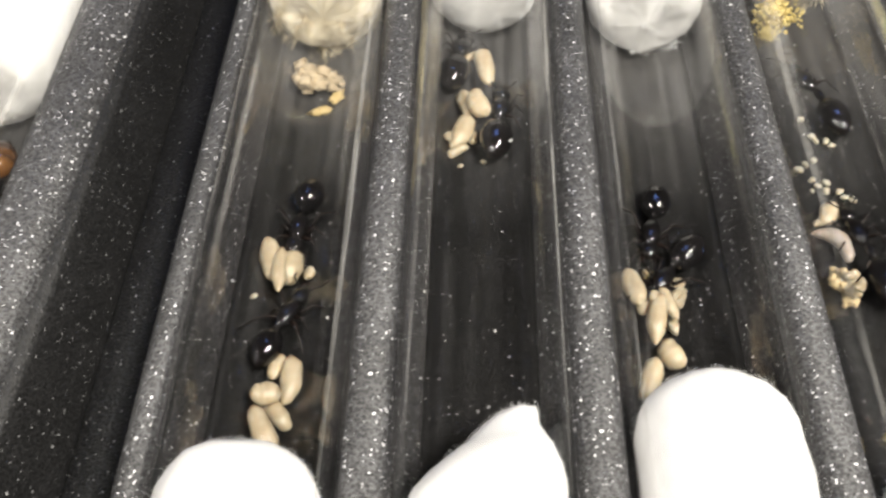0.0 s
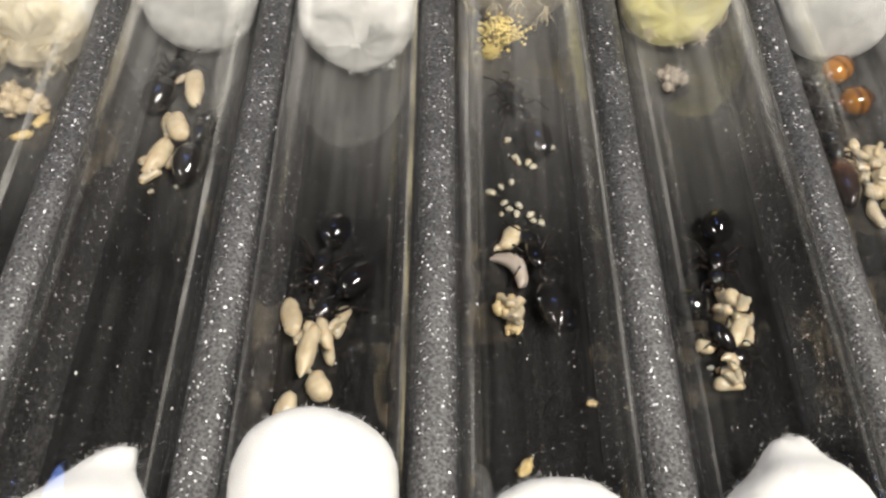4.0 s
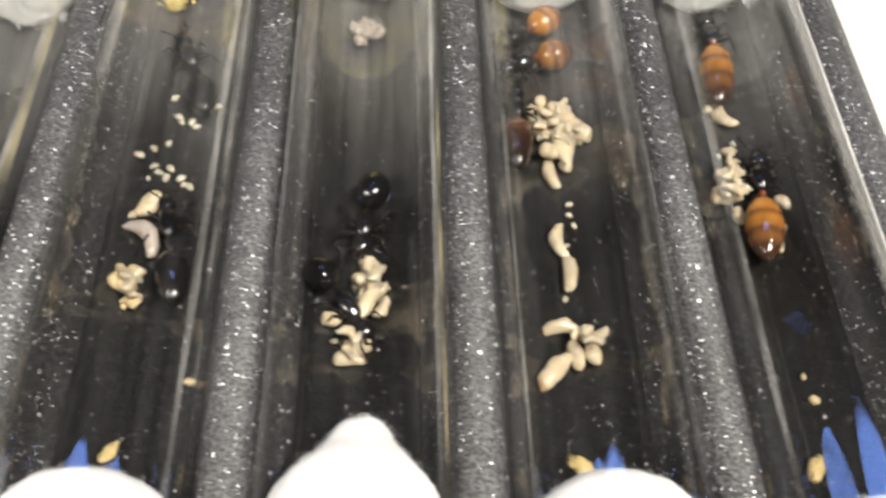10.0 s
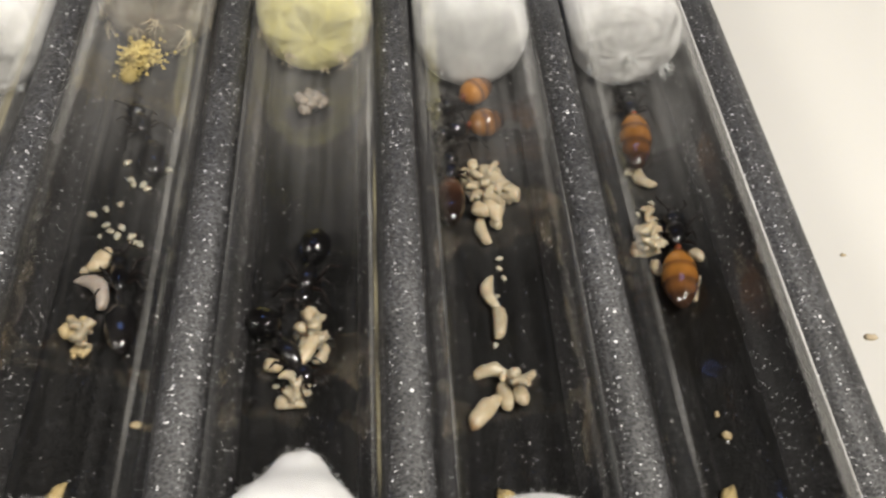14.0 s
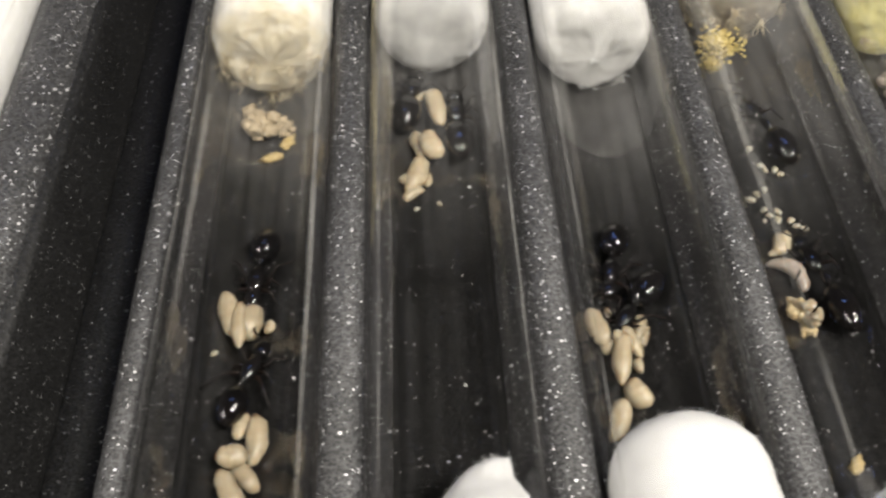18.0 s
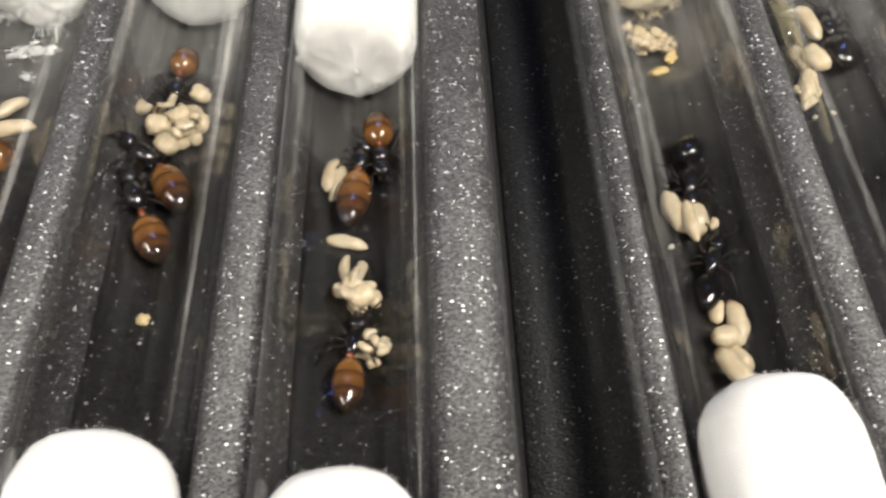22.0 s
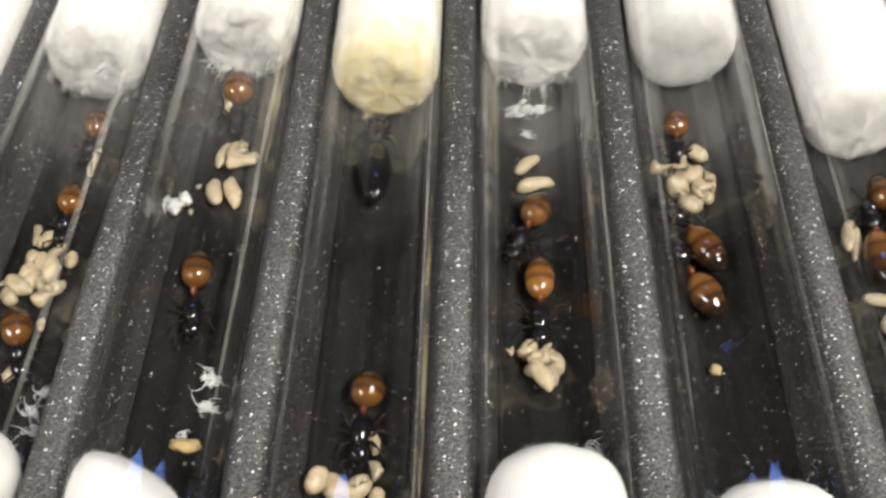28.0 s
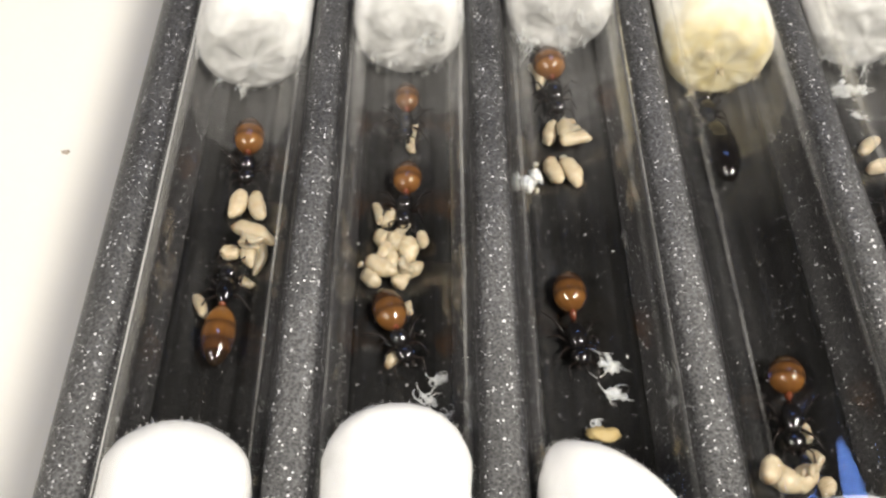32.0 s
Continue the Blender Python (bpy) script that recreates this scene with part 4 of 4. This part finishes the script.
# tube 6 of the left rack
ant("A6", AMBER, (-2.0, 87.0), (-1.9, 90.0), (-1.4, 94.5), 5.1, 3.9)
ant("A6", AMBER, (-5.6, 78.7), (-2.9, 77.8), (-0.1, 72.5), 7.5, 4.3)
ant("A6", AMBER, (-5.0, 73.5), (-3.4, 70.2), (-1.2, 65.1), 6.8, 4.2)
pupa("A6", 1.0, 89.4, 2.6, 2.1, -37)
pupa("A6", -2.9, 82.2, 2.7, 2.2, 8, 1)
pupa("A6", -1.4, 79.3, 2.7, 2.3, -37, 1)
pupa("A6", 1.4, 84.3, 2.8, 2.2, -51)
pupa("A6", 1.0, 81.9, 1.3, 1.9, -35)
pupa("A6", -2.4, 82.1, 1.5, 1.9, -48)
larva("A6", -5.1, 85.6, 1.2, 1.6, -36)
larva("A6", -3.3, 86.2, 1.7, 1.5, 14)
pupa("A6", -0.6, 84.4, 2.6, 2.1, 30, 1)
pupa("A6", -1.8, 85.0, 2.4, 1.9, -60)
pupa("A6", 0.2, 82.4, 2.5, 2.0, 70, 1)
pupa("A6", -0.8, 81.2, 2.3, 2.0, -10)
pupa("A6", 0.3, 86.2, 2.4, 1.9, 15)
crumb("A6", -1.2, 55.6, 1.9)

# tube 7 of the left rack
ant("A7", AMBER, (3.1, 74.9), (2.8, 77.1), (2.5, 81.2), 5.8, 4.0)
ant("A7", AMBER, (0.8, 79.3), (0.4, 75.9), (-0.1, 70.8), 8.6, 4.1)
ant("A7", AMBER, (0.7, 54.1), (-0.0, 51.3), (-0.2, 46.4), 6.3, 3.4)
pupa("A7", -3.0, 74.7, 4.2, 1.6, -103)
pupa("A7", -2.3, 74.0, 5.1, 1.4, -98)
pupa("A7", 1.1, 56.7, 1.5, 2.2, 27, 1)
pupa("A7", -1.0, 58.7, 1.7, 1.7, 17)
pupa("A7", 2.3, 57.1, 1.7, 1.5, -76)
pupa("A7", 0.2, 56.6, 1.1, 1.5, -65)
pupa("A7", 0.2, 58.2, 2.2, 1.8, -20, 1)
pupa("A7", 1.4, 58.6, 2.0, 1.6, 50)
larva("A7", -0.8, 65.2, 3.9, 1.5, -15)
larva("A7", -0.9, 61.4, 2.9, 1.2, -82)
larva("A7", 0.6, 61.2, 2.6, 1.2, -105)
larva("A7", 2.0, 51.9, 2.3, 1.3, -71)
larva("A7", 3.3, 50.9, 1.5, 1.0, 11)
larva("A7", 2.3, 49.4, 1.2, 1.1, 6)

# tube 1 of the right rack
ant("B1", BLACK, (-0.2, 69.7), (0.0, 73.0), (0.8, 77.2), 4.6, 3.5)
ant("B1", BLACK, (1.5, 63.1), (0.0, 60.0), (-1.1, 56.3), 4.8, 3.2)
pupa("B1", -2.4, 67.9, 5.4, 2.2, -75)
pupa("B1", -1.1, 66.0, 4.9, 1.7, -86, 1)
pupa("B1", -0.3, 66.9, 4.3, 2.8, -87)
pupa("B1", 1.8, 66.6, 1.5, 1.1, -95)
pupa("B1", -0.1, 54.5, 2.6, 1.5, -102)
pupa("B1", 1.5, 52.8, 4.6, 2.0, -91)
pupa("B1", -0.4, 50.5, 2.8, 2.1, 6, 1)
pupa("B1", -0.1, 46.6, 4.9, 2.0, -58, 1)
pupa("B1", 0.8, 48.9, 3.4, 1.8, -49)
egg("B1", -3.6, 63.1, 0.8)
debris("B1", -1.2, 97.6, 5.6)
debris("B1", 1.2, 97.0, 3.0)
bran("B1", 0.2, 92.8, 3.0, 20)
bran("B1", 2.2, 95.4, 2.9, 60)

# tube 2 of the right rack
ant("B2", BLACK, (-2.2, 105.6), (-2.8, 102.2), (-3.7, 97.4), 6.2, 4.2)
climber = ant("B2", BLACK, (2.3, 94.6), (1.9, 91.2), (1.6, 86.4), 6.2, 4.2)
pupa("B2", 0.2, 99.3, 6.0, 2.3, -80, 1)
pupa("B2", -2.2, 93.6, 4.5, 1.8, -74)
pupa("B2", -0.4, 92.2, 3.8, 2.4, -68, 1)
pupa("B2", -2.6, 88.2, 5.0, 2.3, -107)
pupa("B2", -1.2, 88.1, 2.1, 1.1, -89)
larva("B2", -1.4, 102.0, 2.5, 0.9, 41, 1)
larva("B2", -4.0, 87.3, 1.4, 0.9, -80)
larva("B2", -3.0, 85.3, 2.5, 1.2, 35)
egg("B2", -2.6, 83.3, 0.7)
egg("B2", 0.1, 84.5, 0.7)

# tube 3 of the right rack
ant("B3", BLACK, (-2.6, 69.6), (-1.9, 72.6), (-0.9, 77.0), 4.9, 3.6)
ant("B3", BLACK, (-2.8, 63.7), (-0.6, 67.0), (1.8, 69.8), 5.5, 3.5)
pupa("B3", -4.7, 64.3, 4.6, 2.0, -76)
pupa("B3", -2.6, 60.3, 5.2, 1.9, -101, 1)
pupa("B3", 0.2, 65.5, 3.2, 1.4, -114)
pupa("B3", -4.3, 52.6, 4.6, 1.8, -108, 1)
pupa("B3", -1.2, 56.8, 2.6, 2.3, -61)
larva("B3", -0.8, 61.5, 3.1, 1.3, -74)
larva("B3", -2.7, 67.3, 0.8, 1.0, -14)
pupa("B3", -1.2, 62.6, 3.4, 1.6, -70, 1)
pupa("B3", -3.4, 63.0, 3.0, 1.6, -110)
egg("B3", -2.5, 59.0, 0.6)

# tube 4 of the right rack
ant("B4", BLACK, (-1.6, 100.9), (0.5, 97.7), (1.9, 91.5), 6.4, 3.7)
ant("B4", BLACK, (-0.1, 76.2), (0.9, 72.4), (2.0, 66.4), 6.7, 3.5)
egg("B4", -1.6, 92.6, 1.0)
egg("B4", 3.6, 90.6, 1.0)
egg("B4", -0.8, 89.7, 1.0)
egg("B4", -0.4, 89.0, 0.8)
egg("B4", 0.8, 89.0, 1.0)
egg("B4", 1.3, 88.2, 0.9)
egg("B4", -4.0, 83.0, 1.1)
egg("B4", -2.8, 84.5, 0.9)
egg("B4", -1.4, 85.6, 0.9)
egg("B4", -2.4, 82.1, 0.9)
egg("B4", -1.9, 81.3, 0.9)
egg("B4", -0.7, 82.0, 1.0)
egg("B4", -1.0, 80.7, 1.0)
egg("B4", 0.6, 80.6, 1.0)
egg("B4", 1.0, 79.7, 0.9)
egg("B4", 1.7, 79.3, 1.0)
egg("B4", -2.8, 80.3, 0.6)
pupa("B4", -2.0, 76.4, 3.5, 1.9, -112)
larva("B4", -3.5, 74.8, 0.4, 0.7, -0)
knob("B4", -3.0, 66.6, 3.3)
knob("B4", -2.2, 64.5, 1.8)
bran("B4", -1.5, 48.7, 2.4)
pollen("B4", -2.2, 110.2, 6.0)
pollen("B4", -3.4, 107.5, 2.6)
curled("B4", -2.0, 72.3, 5.4, 1.9, -52)

# tube 5 of the right rack
ant("B5", BLACK, (-0.3, 70.7), (0.1, 73.3), (0.9, 77.9), 4.7, 3.7)
ant("B5", BLACK, (0.3, 60.6), (-1.0, 63.1), (-4.1, 66.2), 4.0, 3.5)
pupa("B5", 0.1, 68.9, 2.1, 1.2, -80)
pupa("B5", 0.1, 67.2, 2.5, 1.3, 9)
pupa("B5", 0.6, 63.4, 3.3, 1.5, -113, 1)
pupa("B5", -3.0, 61.9, 1.3, 1.4, -11)
pupa("B5", -1.1, 57.8, 3.1, 1.4, 3)
pupa("B5", -0.5, 59.7, 2.6, 1.0, 8)
pupa("B5", 1.4, 65.4, 2.4, 1.5, 40)
pupa("B5", 0.9, 67.6, 2.3, 1.5, -60, 1)
larva("B5", -0.3, 65.2, 2.6, 1.3, -80)
larva("B5", 1.9, 63.6, 2.2, 1.1, 60)
egg("B5", -2.6, 59.8, 0.7)
debris("B5", -0.2, 103.2, 4.2)

# tube 6 of the right rack
ant("B6", GOLDEN, (-4.7, 99.8), (-2.7, 101.7), (0.8, 104.9), 5.5, 3.9)
ant("B6", GOLDEN, (-4.3, 95.7), (-2.1, 97.5), (1.5, 98.5), 4.9, 4.1)
ant("B6", DUSK, (-3.7, 91.6), (-3.9, 88.3), (-4.1, 83.6), 7.8, 3.6)
pupa("B6", -1.5, 88.6, 4.7, 1.7, -80)
pupa("B6", 1.4, 88.1, 4.6, 1.9, -55, 1)
pupa("B6", 1.0, 83.9, 4.9, 1.9, -83, 1)
pupa("B6", -0.5, 83.1, 1.4, 1.7, -24, 1)
pupa("B6", 0.0, 88.7, 3.6, 1.3, -97)
pupa("B6", -0.8, 90.9, 0.9, 1.2, -91, 1)
pupa("B6", -2.2, 56.2, 4.3, 1.8, 49)
pupa("B6", 0.0, 58.1, 3.1, 1.5, -78)
pupa("B6", 1.7, 58.1, 2.0, 1.5, -76)
pupa("B6", -1.2, 86.3, 0.7, 1.3, -61, 1)
larva("B6", 3.4, 86.0, 2.0, 2.0, -20)
larva("B6", 1.8, 84.6, 1.1, 1.6, -38)
larva("B6", -0.3, 81.0, 3.5, 1.3, -80)
larva("B6", 1.4, 82.2, 1.1, 1.3, -56)
larva("B6", -0.3, 71.9, 3.5, 1.3, -84)
larva("B6", 0.3, 67.7, 3.8, 1.4, -94)
larva("B6", -1.1, 61.1, 3.2, 1.4, 2)
larva("B6", 2.5, 60.4, 1.9, 1.0, 26)
larva("B6", 1.0, 60.1, 0.9, 1.1, -40)
egg("B6", 1.3, 77.0, 0.8)
egg("B6", 1.1, 75.6, 0.7)
egg("B6", 1.5, 74.1, 0.7)
egg("B6", -0.3, 64.9, 0.7)
egg("B6", 0.5, 71.6, 0.6)

# tube 7 of the right rack
ant("B7", GOLDEN, (0.5, 105.4), (0.6, 101.7), (-0.2, 95.3), 10.4, 4.4)
ant("B7", GOLDEN, (2.0, 82.2), (1.4, 78.1), (0.5, 72.4), 8.6, 4.3)
larva("B7", -0.1, 90.0, 3.4, 1.5, -64)
larva("B7", -1.7, 90.9, 0.9, 1.0, -10)
larva("B7", -0.6, 84.2, 1.3, 1.3, -65)
larva("B7", 2.4, 72.0, 3.5, 1.1, -108)
larva("B7", 3.6, 76.5, 1.6, 1.3, -50)
pupa("B7", -0.3, 81.3, 3.0, 1.7, -87)
pupa("B7", -2.5, 77.4, 1.8, 2.1, 3)
pupa("B7", -1.9, 79.3, 1.2, 1.6, -29)
pupa("B7", -1.3, 75.2, 1.9, 1.3, -82)
egg("B7", 0.3, 86.0, 0.8)
egg("B7", -1.8, 83.9, 0.7)
egg("B7", -0.8, 82.7, 0.8)

bran("B6", -0.6, 47.0, 3.0, -40)
bran("B7", 0.0, 46.6, 3.0, 60)
crumb("B4", 5.2, 54.8, 1.1)
crumb("B7", 1.6, 53.2, 1.2)
crumb("B7", 1.2, 55.9, 0.7)
crumb("A1", 4.0, 40.3, 1.6)
scrap("A5", 4.8, 44.1, 3.0)

for spot in (("B6", 0.6, 86.6, 4.6, 6.0, 16, 1), ("B6", 1.0, 59.4, 2.2, 2.4, 5, 2), ("A6", -0.6, 83.4, 5.0, 6.0, 14, 3), ("A2", -1.6, 68.6, 5.0, 6.5, 12, 4), ("A7", 0.4, 57.6, 3.4, 3.2, 8, 5),
             ("B7", -1.8, 79.0, 2.6, 5.6, 11, 6), ("B5", 0.8, 65.6, 2.6, 4.8, 9, 7), ("B5", -0.7, 58.6, 2.4, 2.0, 4, 8), ("A5", -0.3, 55.6, 3.0, 3.6, 7, 9), ("B3", -1.2, 63.2, 3.4, 3.4, 6, 10),
             ("A1", 2.4, 70.0, 2.2, 4.0, 5, 11), ("A4", -0.2, 40.6, 4.5, 2.0, 5, 12), ("A3", 0.8, 89.6, 2.6, 3.6, 5, 13), ("B4", -2.4, 65.8, 2.4, 3.4, 6, 14), ("A7", 2.4, 51.0, 2.4, 3.4, 4, 15)):
    cluster(*spot)

# ---- cotton in the tubes ----
wick("A1", 98.5, WET, "soaked grey-white cotton plug, ragged at its wet end", 1, 1.0, 1.0)
wick("A2", 101.5, WET, "soaked grey cotton plug with torn strands", 2, 1.3)
wick("A3", 106.0, WET, "soaked grey-white cotton plug with torn strands", 3, 1.3)
wick("A4", 97.5, CREAM, "cream cotton plug stained yellow at its wet end", 4, 0.9, 0.0, WISP)
wick("A5", 103.0, WET, "soaked grey cotton plug with white shreds", 5, 1.1)
wick("A6", 102.5, SOGGY, "soaked smooth grey cotton plug", 6, 0.3)
wick("A7", 88.2, WHITISH, "thick white cotton plug with a drawn-out tip", 7, 0.45, 0.0, None, 0.35)
wick("B1", 104.0, BEIGE, "cream cotton plug stained beige at its fibrous end", 8, 1.8, 0.0, WISP)
wick("B2", 107.5, SOGGY, "soaked grey cotton plug", 9, 0.5)
wick("B3", 104.3, WHITISH, "white cotton plug with a frayed edge", 10, 0.9, 0.0, None, 0.3)
wick("B4", 114.0, MOULDY, "soaked cotton plug gone grey-brown with mould", 11, 1.2, 0.0, WISP)
wick("B5", 110.0, YELLOW, "cotton plug soaked bright yellow", 12, 1.0, 0.0, WISP)
wick("B6", 106.8, SOGGY, "soaked smooth grey cotton plug", 13, 0.25)
wick("B7", 107.5, WET, "soaked grey-white cotton plug with ragged shreds", 14, 1.0)
PLAIN = "dry white cotton stopper with a domed end"
stopper("A1", 42.3, DRY, PLAIN, 21)
stopper("A2", 44.1, DRY, PLAIN, 22)
stopper("A3", 39.0, DRY, "dry white cotton stopper with a slanted end", 23, (-1.5, 0), -0.40)
stopper("A4", 34.6, DRY, PLAIN, 24)
stopper("A5", 41.3, DRY, PLAIN, 25)
stopper("A6", 37.6, DRY, PLAIN, 26)
stopper("A7", 33.6, DRY, "dry white cotton stopper with a blunt end", 27)
stopper("B1", 41.4, DRY, PLAIN, 28)
stopper("B2", 45.8, DRY, "dry white cotton stopper twisted to a point", 29, (3.2, 0), 0.3, 1.0)
stopper("B3", 49.4, DRY, PLAIN, 30)
stopper("B4", 43.0, DRY, PLAIN, 31)
stopper("B5", 48.3, DRY, "dry white cotton stopper twisted to a point", 32, (0.8, 0), 0.0, 1.0)
stopper("B6", 42.4, DRY, PLAIN, 33)
stopper("B7", 40.0, DRY, PLAIN, 34)


# ---- water, dust and specks ----
def puddle(key, dx, y, long, wide):
    """A shallow film of water on the floor of a tube."""
    bm, rows = bmesh.new(), []
    for k in range(13):
        u = 2 * k / 12 - 1
        row = []
        for j in range(13):
            v = 2 * j / 12 - 1
            x = (dx + wide / 2 * v * math.sqrt(max(0.05, 1 - u * u))) * MM
            h = 0.00035 * max(0.0, 1 - max(abs(u), abs(v)) ** 3)
            row.append(bm.verts.new((x, along(y + long / 2 * u), floor_z(x) + 0.00006 + h)))
        rows.append(row)
    for one, two in zip(rows, rows[1:]):
        for j in range(12):
            bm.faces.new((one[j], one[j + 1], two[j + 1], two[j]))
    ob = tagged(new("water_film", mesh_of(bm, "water_film", WATER)), "shallow film of clear water on the glass", "water", "water films")
    ob.location.x = XS[key]
    return ob


puddle("B6", -1.0, 92, 15, 9)
puddle("B7", 1.5, 67, 13, 9)
puddle("A6", 0.5, 66, 16, 9)
puddle("A7", 1.0, 51, 15, 9)
puddle("A7", 1.5, 78, 9, 8)
puddle("A3", 0.5, 60, 9, 7)


def specks():
    """Dust that clings to the tubes and lies on the racks."""
    rng, verts, faces = random.Random(5), [], []
    for key, x in XS.items():
        for _ in range(210):
            a = radians(rng.uniform(-150, -30) if rng.random() < 0.55 else rng.uniform(15, 165))
            r = INNER - 0.00003 if math.sin(a) < 0 else RADIUS + 0.00002
            p = Vector((x + r * math.cos(a), rng.uniform(0.03, 0.125), AXIS + r * math.sin(a)))
            s = 0.00003 + 0.00011 * rng.random() ** 3
            n = len(verts)
            for _ in range(4):
                verts.append(p + Vector((rng.uniform(-1, 1), rng.uniform(-1.6, 1.6), rng.uniform(-0.5, 0.5))) * s)
            faces += [(n, n + 1, n + 2), (n, n + 2, n + 3), (n, n + 3, n + 1), (n + 1, n + 3, n + 2)]
    me = bpy.data.meshes.new("dust")
    me.from_pydata(verts, [], faces)
    me.materials.append(DUST)
    tagged(new("dust", me), "fine pale dust on the glass tubes", "dust", kind="stuff")


specks()


def grit(name, mat, x, y, z, size, label):
    bm = bmesh.new()
    lump(bm, (0, 0, 0), size * MM / 2, x * 50, 0.6, (1.3, 0.9, 0.5), 2)
    ob = tagged(new(name, mesh_of(bm, name, mat)), label, "speck", "specks")
    ob.location = (x, y, z + size * MM * 0.12)


grit("white_speck", FLUFF, 0.0537, 0.0630, 0.0203, 1.0, "white crumb stuck on the foam ridge")
grit("white_speck", FLUFF, 0.0965, 0.0820, 0.0203, 0.8, "white crumb stuck on the foam ridge")
grit("white_speck", FLUFF, -0.1517, 0.0800, 0.0203, 0.9, "white crumb stuck on the foam ridge")
grit("white_speck", FLUFF, -0.1312, 0.0590, 0.0203, 0.6, "white crumb stuck on the foam ridge")
grit("table_speck", TAN, 0.1557, 0.0742, 0.0, 1.3, "small brown crumb on the cream table")
grit("table_speck", TAN, 0.1568, 0.0880, 0.0, 0.7, "small brown crumb on the cream table")
grit("table_speck", MUD, -0.1930, 0.0985, 0.0, 0.9, "dark fleck on the cream table")


def shifted(ob, rows):
    """Rows of walk() for an ant that creeps: t, millimetres aside and along the tube, degrees of turn."""
    x, y, z = ob.location
    middle = XS["A3"] if ob is creeper else XS["B2"]
    base = floor_z(x - middle)
    return [(t, pose(x + dx * MM, y + dy * MM, z + floor_z(x + dx * MM - middle) - base, 0, 0, turn)) for t, dx, dy, turn in rows]


def motions():
    """Two ants that creep along their tubes, and small shifts of the restless ones."""
    walk(creeper, shifted(creeper, [(0, -0.3, 7.4, 0), (26, -0.3, 7.4, 0), (27, -0.3, 7.2, 0), (28, 0, 6.6, 0), (29.5, 0.1, 5.3, 0), (30.0, 0.3, 4.8, 0), (30.5, 0.2, 2.0, 0), (31, 0, 0.8, 0), (32, 0, 0.5, 0)]))
    walk(climber, shifted(climber, [(0, 0, 0, 0), (15.9, 0, 0, 0), (16.6, 0.2, 1.2, 3), (17.2, 0.5, 4.0, 5), (17.8, 0.8, 6.4, 6), (18.4, 0.8, 6.8, 6), (32, 0.8, 6.8, 6)]))
    for i, (ob, key) in enumerate(ANTS):
        if i % 3 or ob in (creeper, climber):
            continue
        m = ob.matrix_basis.copy()
        rows = []
        for k in range(9):
            w = math.sin(k * 1.7 + i)
            rows.append((k * 4.0, m @ pose(0.00012 * math.sin(k * 2.3 + i), 0.00018 * w, 0, 0, 0, 1.6 * w)))
        walk(ob, rows)


motions()
